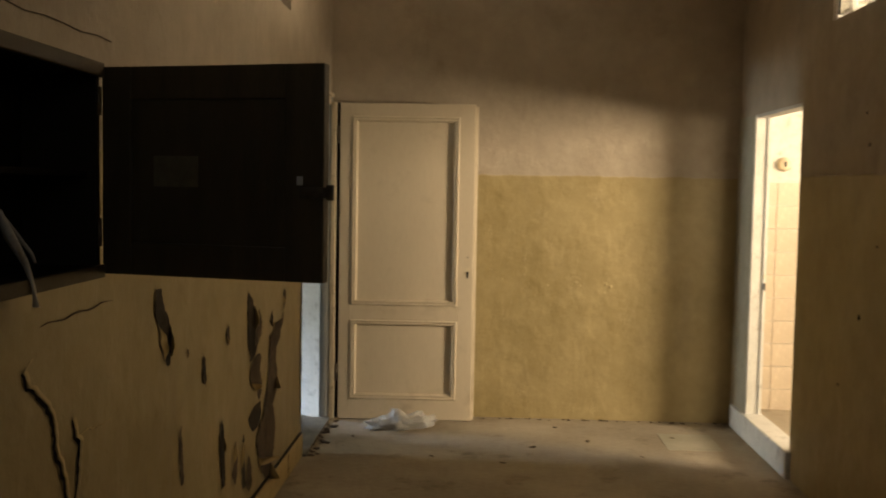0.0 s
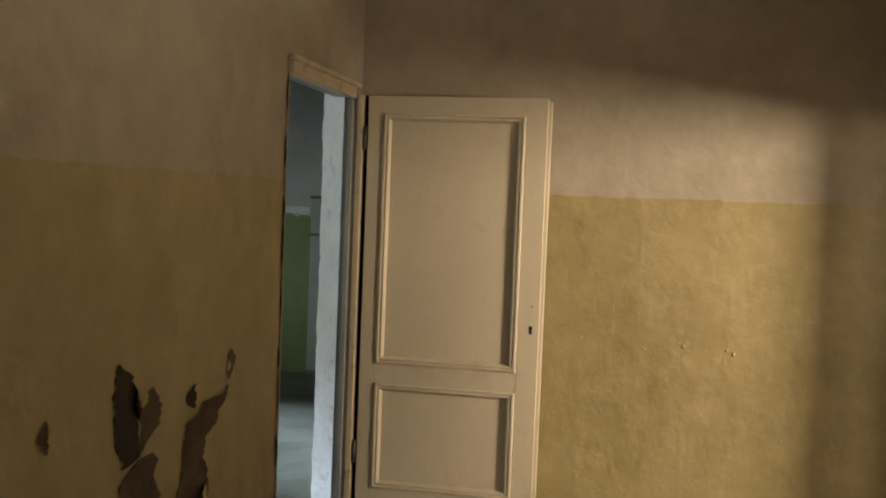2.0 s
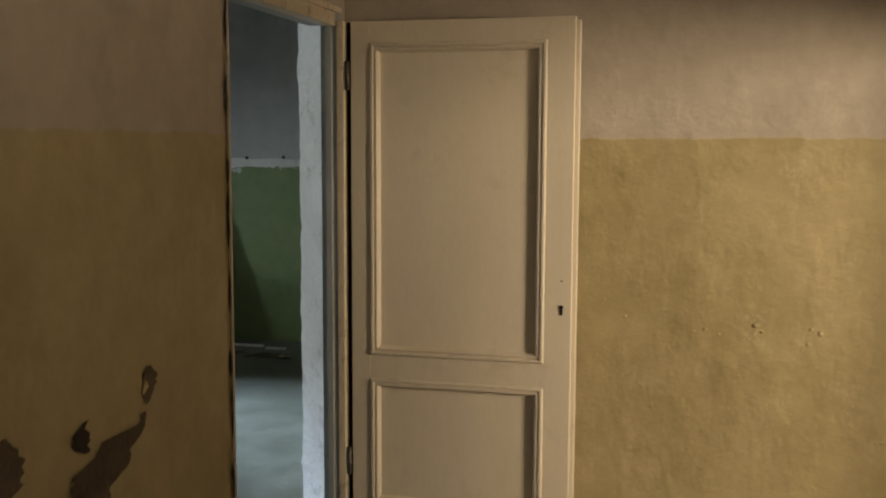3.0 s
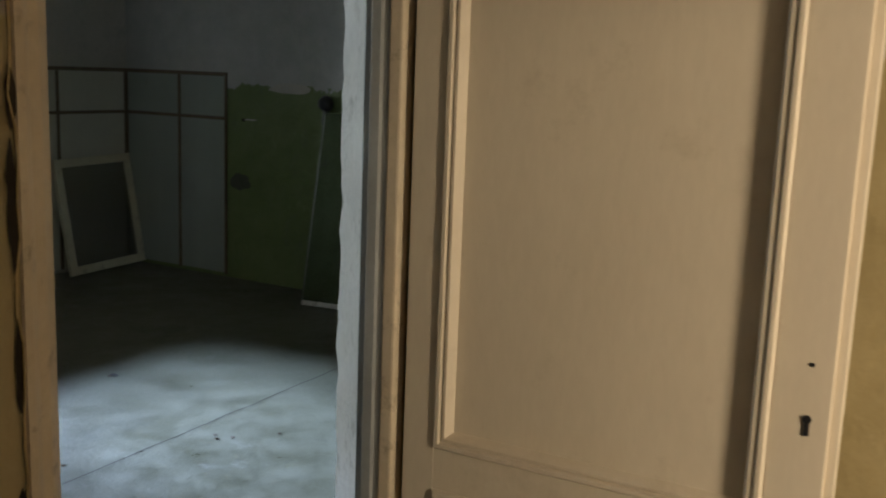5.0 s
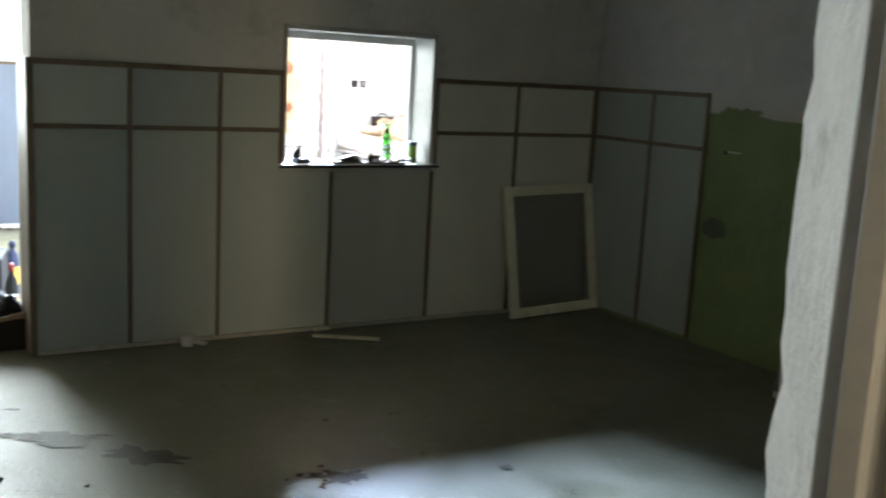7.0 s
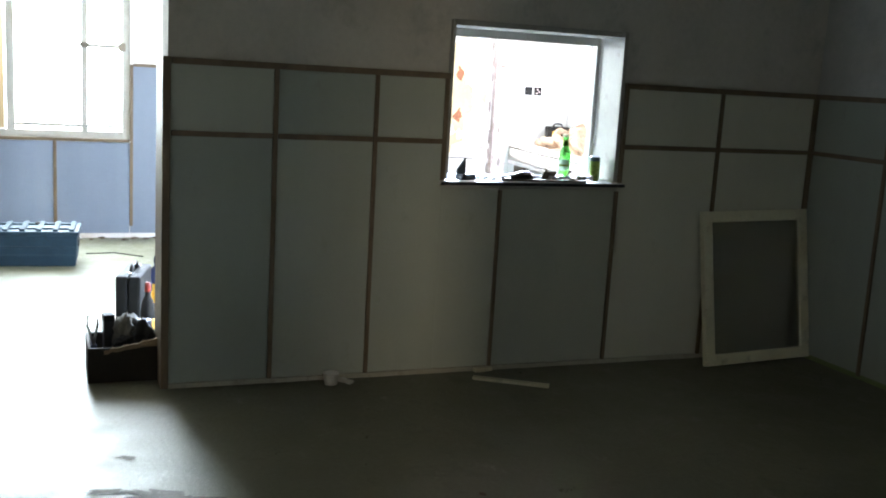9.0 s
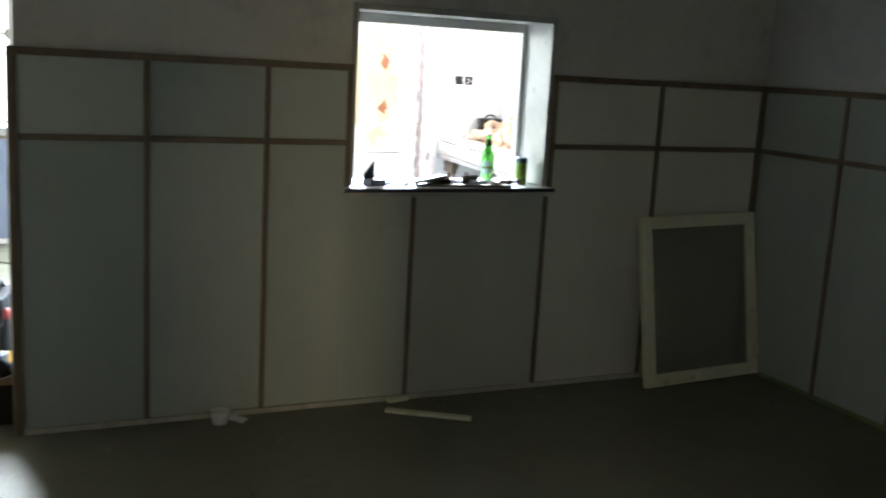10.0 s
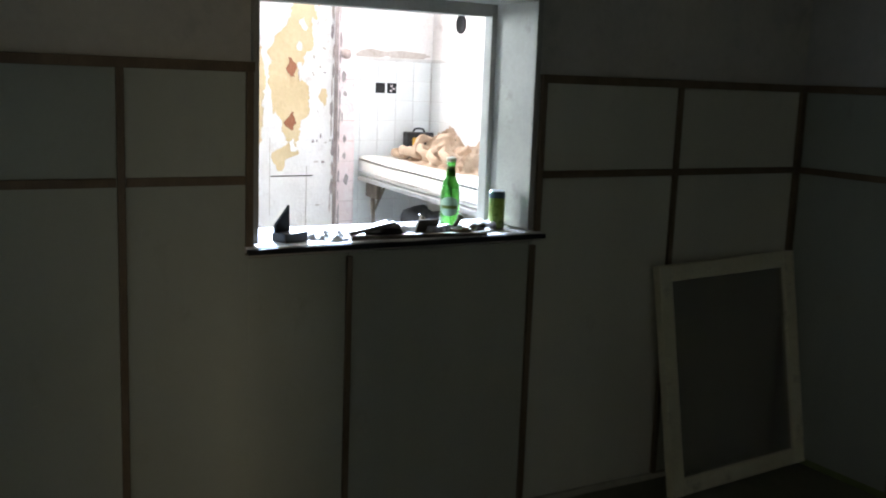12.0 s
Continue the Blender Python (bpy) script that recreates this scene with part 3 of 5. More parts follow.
F0, F1 = PX + 0.008, PX + 0.021
for y, w, z0, z1 in ((5.673, 0.011, 0.022, 1.462), (6.147, 0.010, 0.022, 1.462), (6.497, 0.010, 0.95, 1.462), (6.81, 0.009, 0.022, 0.93), (7.478, 0.010, 0.022, 0.93),
                     (7.492, 0.011, 0.965, 1.462), (8.09, 0.010, 0.022, 1.462), (8.722, 0.016, 0.022, 1.462)):
    strip(wall_partition, (F0, F1 + 0.002, y - w, y + w, z0, z1))
for y0, y1 in ((5.213, 6.51), (7.48, 8.74)):
    strip(wall_partition, (F0, F1 + 0.004, y0, y1, 1.462, 1.49))
for y0, y1 in ((5.213, 5.659), (5.687, 6.134), (6.16, 6.485), (7.504, 8.077), (8.103, 8.705)):
    strip(wall_partition, (F0, F1, y0, y1, 1.151, 1.175))
bm = bmesh.new()
rows = []
for i in range(141):
    y = 5.213 + (8.735 - 5.213) * i / 140
    h = 0.02 + 0.006 * noise.noise(Vector((y * 3, 0, 2))) + 0.004 * noise.noise(Vector((y * 19, 5, 0)))
    w = PX + 0.024 + 0.006 * noise.noise(Vector((y * 7, 3, 3)))
    rows.append([bm.verts.new(c) for c in ((PX + 0.002, y, 0), (w, y, 0), (w - 0.004, y, h), (PX + 0.002, y, h))])
for p, q in zip(rows, rows[1:]):
    for k in range(4):
        bm.faces.new((p[k], p[(k + 1) % 4], q[(k + 1) % 4], q[k]))
part("skirting", bm, M["pier"], wall_partition, "thin uneven whitish mortar fillet")
slab("end_post", (-6.09, PX + 0.026, 5.176, 5.2105, 0, 1.492), M["batten"], wall_partition, 0.003, "dark brown end post")

NY = 8.742
for x0, x1 in ((-5.81, -5.27), (-5.27, -4.815)):
    for z0, z1 in ((0.03, 1.161), (1.165, 1.472)):
        board(wall_room_north, (x0 + 0.002, x1 - 0.002, NY - 0.009, NY + 0.001, z0, z1), "board_cool")
for x, w in ((-5.27, 0.010), (-4.815, 0.010)):
    strip(wall_room_north, (x - w, x + w, NY - 0.021, NY - 0.008, 0.02, 1.462))
strip(wall_room_north, (-5.812, -4.803, NY - 0.024, NY - 0.008, 1.462, 1.49))
for x0, x1 in ((-5.81, -5.283), (-5.257, -4.828)):
    strip(wall_room_north, (x0, x1, NY - 0.021, NY - 0.008, 1.151, 1.175))

for x0, x1 in ((-2.50, -1.90), (-1.90, -1.225)):
    for z0, z1 in ((0.03, 1.225), (1.229, 1.55)):
        board(wall_room_north, (x0 + 0.002, x1 - 0.002, NY - 0.009, NY + 0.001, z0, z1), "board_cool")
strip(wall_room_north, (-1.91, -1.89, NY - 0.021, NY - 0.008, 0.02, 1.545))
for z0 in (1.215, 1.545):
    strip(wall_room_north, (-2.505, -1.225, NY - 0.024, NY - 0.008, z0, z0 + 0.026))

WX = -9.872
for y0, y1, z1 in ((3.35, 4.05, 0.79), (4.05, 4.75, 0.79), (4.75, 5.325, 0.79), (5.325, 6.0, 1.42)):
    board(wall_far_west, (WX - 0.001, WX + 0.009, y0 + 0.002, y1 - 0.002, 0.04, z1), "board_backlit")
for y, z1 in ((4.05, 0.79), (4.75, 0.79), (5.335, 1.42)):
    strip(wall_far_west, (WX + 0.008, WX + 0.022, y - 0.013, y + 0.013, 0.1, z1))
strip(wall_far_west, (WX + 0.008, WX + 0.022, 5.348, 6.0, 1.405, 1.43))
strip(wall_far_west, (WX + 0.008, WX + 0.028, 3.35, 5.32, 0.79, 0.815))

# hatch opening in the partition: lining and sill
hw = thing("window_3", "white-lined serving hatch without glass in the partition", "window", kind="structure")
slab("lining", (-6.09, -5.815, 7.452, 7.473, 0.98, 1.743), M["hatch_paint"], hw, 0.003)
slab("lining", (-6.09, -5.815, 6.507, 6.525, 0.98, 1.743), M["hatch_paint"], hw, 0.003)
slab("lining", (-6.09, -5.815, 6.526, 7.451, 1.717, 1.743), M["hatch_paint"], hw, 0.003)
slab("window_frame", (-6.10, -6.05, 7.430, 7.451, 0.98, 1.717), M["window_paint"], hw, 0.004)
slab("window_frame", (-6.10, -6.05, 6.525, 6.545, 0.98, 1.717), M["window_paint"], hw, 0.004)
slab("window_frame", (-6.10, -6.05, 6.545, 7.430, 1.675, 1.717), M["window_paint"], hw, 0.004)
slab("window_sill", (-6.13, -5.79, 6.485, 7.50, 0.955, 0.975), M["white_trim"], hw, 0.004)
slab("sill_edge", (-5.792, -5.78, 6.48, 7.505, 0.955, 0.971), M["black"], hw, 0.003, "dark front edge of the sill")

# wide window in the outer wall
bw = thing("window_4", "wide white casement window with bright daylight behind", "window", kind="structure")
for y0, y1, z0, z1, d in ((5.265, 5.325, 0.81, 2.95, 0), (4.955, 5.0, 0.87, 2.9, 0.01), (4.40, 4.46, 0.87, 2.9, 0.01), (3.4, 3.46, 0.87, 2.9, 0.01), (2.4, 2.46, 0.87, 2.9, 0.01), (1.55, 1.61, 0.81, 2.95, 0), (1.61, 5.265, 0.81, 0.87, 0), (1.61, 5.265, 2.9, 2.95, 0)):
    slab("window_frame", (-9.96 + d, -9.90 + d, y0, y1, z0, z1), M["window_paint"], bw, 0.004)
slab("glazing_bar", (-9.945, -9.905, 5.0, 5.265, 1.54, 1.565), M["window_paint"], bw, 0.003)
slab("glazing_bar", (-9.945, -9.905, 4.46, 4.955, 0.90, 0.925), M["window_paint"], bw, 0.003)
slab("window_bolt", (-9.905, -9.88, 4.94, 5.015, 1.535, 1.575), M["iron"], bw, 0.004, "dark iron casement bolt")
slab("window_bolt", (-9.905, -9.88, 5.235, 5.29, 1.52, 1.585), M["iron"], bw, 0.004, "dark iron casement bolt")
slab("window_stay", (-9.90, -9.875, 4.965, 5.25, 0.905, 0.925), M["window_paint"], bw, 0.004)
slab("window_handle", (-9.90, -9.87, 4.70, 4.715, 1.48, 1.62), M["iron"], bw, 0.003)
slab("window_sill", (-9.95, -9.85, 1.5, 5.34, 0.788, 0.81), M["white_trim"], bw, 0.004)
for y0, y1 in ((1.61, 2.4), (2.46, 3.4), (3.46, 4.40), (4.46, 4.955), (5.0, 5.265)):
    ob = slab("pane", (-9.935, -9.931, y0, y1, 0.87, 2.9), M["clear_glass"], bw)
    ob.visible_shadow = False

# clerestory over the annex: out of view, inferred from the bright floor patch
cw = thing("window_5", "unseen high clerestory window letting sky light into the annex", "window", kind="structure")
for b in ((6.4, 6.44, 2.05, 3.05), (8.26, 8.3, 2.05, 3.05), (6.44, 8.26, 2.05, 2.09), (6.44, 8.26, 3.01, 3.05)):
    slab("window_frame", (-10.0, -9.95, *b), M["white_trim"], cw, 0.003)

# ---------- peeling paint ----------


def bare_area(parent, plane, side, left, right, zs, seed, flakes, mat_bare, mat_flake, lift):
    """A patch of lost paint between two ragged edges, with curled flakes along them."""
    rnd = random.Random(seed)
    n, w = len(zs) - 1, max(r - l for l, r in zip(left, right))
    bm = bmesh.new()
    x = plane + side * (lift + 0.0005 * (seed % 7))
    la = [bm.verts.new((x, l, z)) for l, z in zip(left, zs)]
    ra = [bm.verts.new((x, r, z)) for r, z in zip(right, zs)]
    for i in range(n):
        bm.faces.new((la[i], ra[i], ra[i + 1], la[i + 1]))
    part("bare_patch", bm, M[mat_bare], parent, "bare brown render where paint has fallen")
    for k in range(flakes):
        edge, sgn = (left, 1) if (k + seed) % 2 == 0 else (right, -1)
        i0 = rnd.randint(0, max(0, n - 5))
        i1 = min(n, i0 + rnd.randint(4, max(5, n // 2)))
        reach, curl = w * rnd.uniform(0.15, 0.4), rnd.uniform(0.6, 1.5)
        bm = bmesh.new()
        grid = []
        for i in range(i0, i1 + 1):
            g = (i - i0) / (i1 - i0)
            wid = reach * (0.15 + math.sin(math.pi * min(1, g * 1.1)) ** 0.7 if g < 0.9 else 0.2)
            row = []
            for j in range(6):
                ang = curl * j / 5 * (0.6 + 0.4 * g)
                rad = max(wid, 0.004) / max(curl, 0.1)
                row.append(bm.verts.new((plane + side * (0.004 + rad * (1 - math.cos(ang)) * 1.1), edge[i] + sgn * rad * math.sin(ang) - sgn * 0.002, zs[i])))
            grid.append(row)
        for p, q in zip(grid, grid[1:]):
            for j in range(5):
                bm.faces.new((p[j], p[j + 1], q[j + 1], q[j]))
        part("paint_flake", bm, M[mat_flake], parent, "curled flake of yellow paint", True)


def peel(parent, plane, side, y0, y1, z0, z1, seed, flakes=2, mat_bare="bare_plaster", mat_flake="flake", lift=0.0025):
    """A ragged spindle of lost paint on a wall at x = plane, facing side (+1 or -1)."""
    n = max(7, int((z1 - z0) / 0.012))
    w = y1 - y0
    left, right = [], []
    for i in range(n + 1):
        f = i / n
        taper = min(1.0, 0.08 + 2.6 * f ** 0.8, 0.08 + 3.4 * (1 - f))
        mid = (y0 + y1) / 2 + w * 0.25 * noise.noise(Vector((seed * 3.3, f * 2.1, 0)))
        a = noise.noise(Vector((seed, f * (z1 - z0) * 22, 1.5))) * 0.32 + noise.noise(Vector((seed, f * (z1 - z0) * 70, 9))) * 0.12
        b = noise.noise(Vector((seed + 50, f * (z1 - z0) * 22, 4.5))) * 0.32 + noise.noise(Vector((seed, f * (z1 - z0) * 70, 5))) * 0.12
        left.append(mid - w * taper * (0.5 + a))
        right.append(mid + w * taper * (0.5 + b))
    bare_area(parent, plane, side, left, right, [z0 + (z1 - z0) * i / n for i in range(n + 1)], seed, flakes, mat_bare, mat_flake, lift)


def torn(parent, plane, side, rows, seed, flakes=1, mat_bare="bare_plaster", mat_flake="flake", lift=0.0025):
    """A torn patch whose width changes by rows of (height, first, last)."""
    left, right, zs = [], [], []
    for (za, a0, a1), (zb, b0, b1) in zip(rows, rows[1:]):
        n = max(3, int(abs(za - zb) / 0.008))
        for k in range(n):
            f, z = k / n, za + (zb - za) * k / n
            e0 = 0.018 * noise.noise(Vector((seed, z * 45, 1))) + 0.010 * noise.noise(Vector((seed, z * 120, 2)))
            e1 = 0.018 * noise.noise(Vector((seed, z * 45, 7))) + 0.010 * noise.noise(Vector((seed, z * 120, 8)))
            mid = (a0 + (b0 - a0) * f + a1 + (b1 - a1) * f) / 2
            left.append(min(a0 + (b0 - a0) * f + e0, mid - 0.002))
            right.append(max(a1 + (b1 - a1) * f + e1, mid + 0.002))
            zs.append(z)
    left.append(rows[-1][1]), right.append(rows[-1][2]), zs.append(rows[-1][0])
    bare_area(parent, plane, side, left, right, zs, seed, flakes, mat_bare, mat_flake, lift)


XL = -1.04
torn(wall_west, XL, 1, ((1.052, 2.88, 2.89), (1.012, 2.876, 2.963), (0.959, 2.863, 3.0), (0.819, 2.879, 3.013), (0.763, 2.921, 3.03), (0.747, 2.913, 2.945)), 1, 1, "dark_render")
torn(wall_west, XL, 1, ((0.955, 3.08, 3.09), (0.93, 3.025, 3.12), (0.888, 3.02, 3.154), (0.838, 3.03, 3.135), (0.797, 3.02, 3.06), (0.772, 3.014, 3.034)), 2, 1)
torn(wall_west, XL, 1, ((0.916, 3.368, 3.38), (0.889, 3.317, 3.383), (0.856, 3.323, 3.389), (0.837, 3.369, 3.386)), 3, 0, "dark_render")
torn(wall_west, XL, 1, ((0.872, 3.626, 3.64), (0.845, 3.594, 3.638), (0.817, 3.559, 3.616), (0.80, 3.55, 3.57)), 4, 0)
torn(wall_west, XL, 1, ((0.847, 3.435, 3.605), (0.818, 3.407, 3.588), (0.798, 3.317, 3.571), (0.752, 3.312, 3.547), (0.725, 3.294, 3.467), (0.663, 3.3, 3.45), (0.60, 3.28, 3.49), (0.527, 3.207, 3.5), (0.457, 3.18, 3.39),
                        (0.395, 3.064, 3.425), (0.346, 3.037, 3.453), (0.27, 3.083, 3.43), (0.19, 3.158, 3.39), (0.12, 3.25, 3.3)), 5, 3)
torn(wall_west, XL, 1, ((0.758, 3.018, 3.097), (0.731, 2.944, 3.131), (0.701, 2.902, 3.108), (0.64, 2.93, 3.09), (0.60, 3.0, 3.04)), 6, 1)
torn(wall_west, XL, 1, ((0.685, 3.078, 3.106), (0.621, 3.051, 3.153), (0.574, 3.06, 3.147), (0.544, 3.089, 3.119)), 7, 0)
torn(wall_west, XL, 1, ((0.533, 2.991, 3.119), (0.505, 2.892, 3.136), (0.468, 2.906, 3.144), (0.423, 2.981, 3.094)), 8, 0, "dark_render")
torn(wall_west, XL, 1, ((0.966, 2.54, 2.55), (0.94, 2.516, 2.56), (0.912, 2.512, 2.559), (0.879, 2.543, 2.562)), 9, 2)
torn(wall_west, XL, 1, ((0.989, 3.646, 3.666), (0.955, 3.634, 3.704), (0.919, 3.627, 3.681), (0.89, 3.639, 3.654)), 10, 1)
torn(wall_west, XL, 1, ((1.19, 1.66, 1.71), (1.117, 1.649, 1.75), (1.086, 1.671, 1.785), (1.057, 1.711, 1.798), (1.017, 1.70, 1.811), (0.978, 1.734, 1.814), (0.934, 1.77, 1.795)), 11, 2, "dark_render")
torn(wall_west, XL, 1, ((0.897, 2.185, 2.198), (0.849, 2.169, 2.215), (0.799, 2.182, 2.224), (0.78, 2.21, 2.22)), 12, 0, "dark_render")
torn(wall_west, XL, 1, ((0.60, 2.438, 2.453), (0.544, 2.405, 2.475), (0.46, 2.415, 2.486), (0.33, 2.45, 2.50)), 13, 1, "dark_render")
torn(wall_west, XL, 1, ((0.454, 2.794, 2.812), (0.359, 2.766, 2.827), (0.22, 2.79, 2.85)), 14, 1, "dark_render")
torn(wall_west, XL, 1, ((0.703, 1.913, 1.923), (0.63, 1.899, 1.94), (0.50, 1.92, 1.955)), 15, 0)
for k, (y0, y1, z0, z1) in enumerate(((2.62, 2.70, 0.28, 0.46), (2.86, 2.95, 0.18, 0.34), (1.985, 2.005, 0.92, 0.955))):
    peel(wall_west, XL, 1, y0, y1, z0, z1, 30 + k, 1)


def crack(parent, plane, path, width, lip, seed):
    """A gaping crack in the paint along (y, z) points, with the lifted sheet beside it."""
    pts = []
    for (ya, za), (yb, zb) in zip(path, path[1:]):
        for k in range(8):
            f = k / 8
            n = noise.noise(Vector((seed, (za + (zb - za) * f) * 40, (ya + (yb - ya) * f) * 40))) * 0.012
            pts.append((ya + (yb - ya) * f + n, za + (zb - za) * f + n * 0.5))
    pts.append(path[-1])
    last = len(pts) - 1
    gap, sheet = bmesh.new(), bmesh.new()
    ga, gb, sa = [], [], []
    for i, (y, z) in enumerate(pts):
        w = width * math.sin(math.pi * (0.04 + 0.92 * i / last)) ** 0.6 * (0.7 + 0.6 * noise.noise(Vector((i * 0.5, seed, 0))))
        ga.append(gap.verts.new((plane + 0.003, y - w, z - w * 0.4)))
        gb.append(gap.verts.new((plane + 0.003, y + w, z + w * 0.4)))
        rise = lip * math.sin(math.pi * i / last) ** 0.7
        sa.append([sheet.verts.new((plane + 0.0045 + rise * c, y + w * 0.6 + d * lip * 3.2, z + w * 0.4 + d * lip * 0.8)) for c, d in ((1.0, 0), (0.8, 0.25), (0.4, 0.6), (0.0, 1.0))])
    for i in range(last):
        gap.faces.new((ga[i], gb[i], gb[i + 1], ga[i + 1]))
        for j in range(3):
            sheet.faces.new((sa[i][j], sa[i][j + 1], sa[i + 1][j + 1], sa[i + 1][j]))
    part("paint_crack", gap, M["black_inside"], parent, "dark gaping crack in the paint")
    part("paint_flake", sheet, M["flake"], parent, "lifted sheet of yellow paint", True)


crack(wall_west, XL, ((0.810, 1.119), (0.769, 1.096), (0.795, 1.059), (0.893, 0.997), (0.928, 0.938), (0.937, 0.882), (0.983, 0.801), (1.01, 0.70), (1.04, 0.62)), 0.010, 0.006, 1)
crack(wall_west, XL, ((1.034, 0.933), (1.050, 0.897), (1.078, 0.866), (1.066, 0.805), (1.055, 0.744), (1.06, 0.66)), 0.011, 0.006, 2)
crack(wall_west, XL, ((1.078, 0.885), (1.120, 0.891), (1.194, 0.878), (1.306, 0.880)), 0.002, 0.002, 3)
# long hairline cracks beside the door casing
for k in range(9):
    z = 0.25 + 0.2 * k
    peel(wall_west, XL, 1, 4.130 - 0.005 * (k % 2), 4.144, z, z + 0.09 + 0.05 * (k % 3), 60 + k, 0, "black_inside")

crack(wall_west, XL, ((4.138, 2.03), (4.134, 1.7), (4.139, 1.3), (4.135, 0.9), (4.138, 0.5), (4.136, 0.15)), 0.0014, 0.001, 12)

# small blisters on the far dado and screw holes in the walls


def nub(parent, name, x, y, z, r, material, axis):
    bm = bmesh.new()
    bmesh.ops.create_icosphere(bm, subdivisions=1, radius=1.0)
    rnd = random.Random(int(x * 977 + y * 131 + z * 517))
    for v in bm.verts:
        v.co *= r * rnd.uniform(0.7, 1.2)
        if axis == "y":
            v.co.y *= 0.35
        else:
            v.co.x *= 0.35
        v.co += Vector((x, y, z))
    part(name, bm, material, parent, smooth=True)


for x, z, r in ((0.36, 0.873, 0.010), (0.40, 0.885, 0.012), (0.45, 0.868, 0.009), (0.58, 0.905, 0.018), (0.605, 0.885, 0.012), (0.78, 0.90, 0.014), (0.81, 0.885, 0.018), (0.77, 0.845, 0.012), (1.04, 0.49, 0.012), (0.10, 0.92, 0.012), (0.02, 0.98, 0.010), (0.95, 0.24, 0.008)):
    nub(wall_north, "paint_blister", x, 5.199, z, r * 0.55, M["corridor_wall"], "y")
for y, z, r in ((3.03, 1.732, 0.012), (3.07, 0.978, 0.016), (3.29, 0.641, 0.010), (3.076, 1.873, 0.008), (2.9, 1.3, 0.009)):
    nub(wall_east, "screw_hole", 1.616, y, z, r, M["black_inside"], "x")
bm = bmesh.new()
tube(bm, [(XL + 0.004, 0.3 + 0.1 * i, 1.888 + 0.004 * math.sin(i * 2.2)) for i in range(11)], 0.0014, 6)
part("cable_groove", bm, M["dark_wood"], wall_west, "thin dark cable line")
# thin dark ridge that draws the cabinet's shadow on the dado
bm = bmesh.new()
tube(bm, [(XL + 0.001, 0.867 + 0.0450 * i, 1.187 + 0.0013 * i + 0.004 * math.sin(i * 1.7)) for i in range(11)], lambda f: 0.001 + 0.004 * math.sin(math.pi * f), 6, 0.5)
part("plaster_scar", bm, M["bare_plaster"], wall_west, "painted line of the cabinet's shadow across the dado")

# ---------- corridor floor ----------


def crumpled_bag(m):
    bm = bmesh.new()
    bmesh.ops.create_icosphere(bm, subdivisions=5, radius=1.0)
    for v in bm.verts:
        p = v.co.copy()
        d = 1 + 0.45 * noise.noise(p * 2.1) + 0.3 * abs(noise.noise(p * 5.3)) + 0.12 * noise.noise(p * 13)
        v.co = Vector((p.x * 0.185 * d, p.y * 0.085 * d, max(0.0, (p.z + 0.25) * 0.075 * d + 0.02 * noise.noise(p * 4))))
        v.co.z *= 0.75 + 0.5 * max(0, noise.noise(Vector((p.x * 2.2, 0.3, 8))) + 0.4)
    me, t, p = nodes_of("clear_polythene")
    p.inputs["Base Color"].default_value = (0.86, 0.84, 0.80, 1)
    p.inputs["Roughness"].default_value = 0.22
    p.inputs["Transmission Weight"].default_value = 0.55
    p.inputs["IOR"].default_value = 1.12
    bump(t, p, noise_node(t, coords(t), 60.0, 4.0), 0.5, 0.01)
    ob = new("plastic_bag", mesh_of("plastic_bag", bm, me, True))
    ob.matrix_world = m
    return tagged(ob, "crumpled clear plastic bag lying against the door foot", "bag")


crumpled_bag(pose(-0.52, 4.87, 0.0, 0, 0, 22))


def debris(name, label, category, spots, size, material, flat=0.45, group="", seed=3):
    """Small broken crumbs, each a thing of its own."""
    rnd = random.Random(seed)
    meshes = []
    for k in range(4):
        bm = bmesh.new()
        bmesh.ops.create_icosphere(bm, subdivisions=1, radius=1.0)
        for v in bm.verts:
            v.co *= rnd.uniform(0.6, 1.3)
            v.co.z = (v.co.z + 0.7) * flat
        meshes.append(mesh_of(name, bm, material))
    for i, (x, y, s) in enumerate(spots):
        ob = new(name, meshes[i % 4])
        ob.matrix_world = pose(x, y, 0.0, 0, 0, rnd.uniform(0, 360)) @ Matrix.Diagonal((size * s * rnd.uniform(0.8, 1.8), size * s, size * s * 0.6, 1))
        tagged(ob, label, category, group)


rnd = random.Random(11)
debris("plaster_crumb", "small dark crumb of plaster on the corridor floor", "rubble", [(0.28, 4.45, 1), (0.62, 4.62, 0.8), (0.1, 4.1, 0.7), (1.15, 4.75, 1), (0.9, 4.3, 0.6), (-0.3, 4.2, 0.7), (0.45, 4.95, 0.8), (-0.8, 4.6, 0.8)], 0.018, M["bare_plaster"], group="crumbs on the corridor floor")
debris("mortar_lump", "broken brown mortar lump at the doorway edge", "rubble", [(-0.99 + rnd.uniform(-0.03, 0.05), 4.14 + 0.037 * i, rnd.uniform(0.3, 1.1)) for i in range(24)], 0.024, M["bare_plaster"], 0.4, "mortar lumps along the threshold", 5)
debris("wall_foot_crumb", "dark grit along the foot of the yellow wall", "rubble", [(-0.05 + 0.062 * i + rnd.uniform(-0.03, 0.03), 5.175 - rnd.uniform(0, 0.035) ** 1.0, rnd.uniform(0.4, 1.1)) for i in range(26)], 0.015, M["bare_plaster"], 0.5, "grit along the wall foot", 21)
debris("plaster_rubble", "dark plaster rubble at the foot of the green wall", "rubble", [(-3.01 + 0.440 * rnd.random(), 8.21 - rnd.uniform(0, 0.12), rnd.uniform(0.4, 1.5)) for i in range(26)], 0.03, M["bare_plaster"], 0.5, "rubble at the green wall", 22)
bm = bmesh.new()
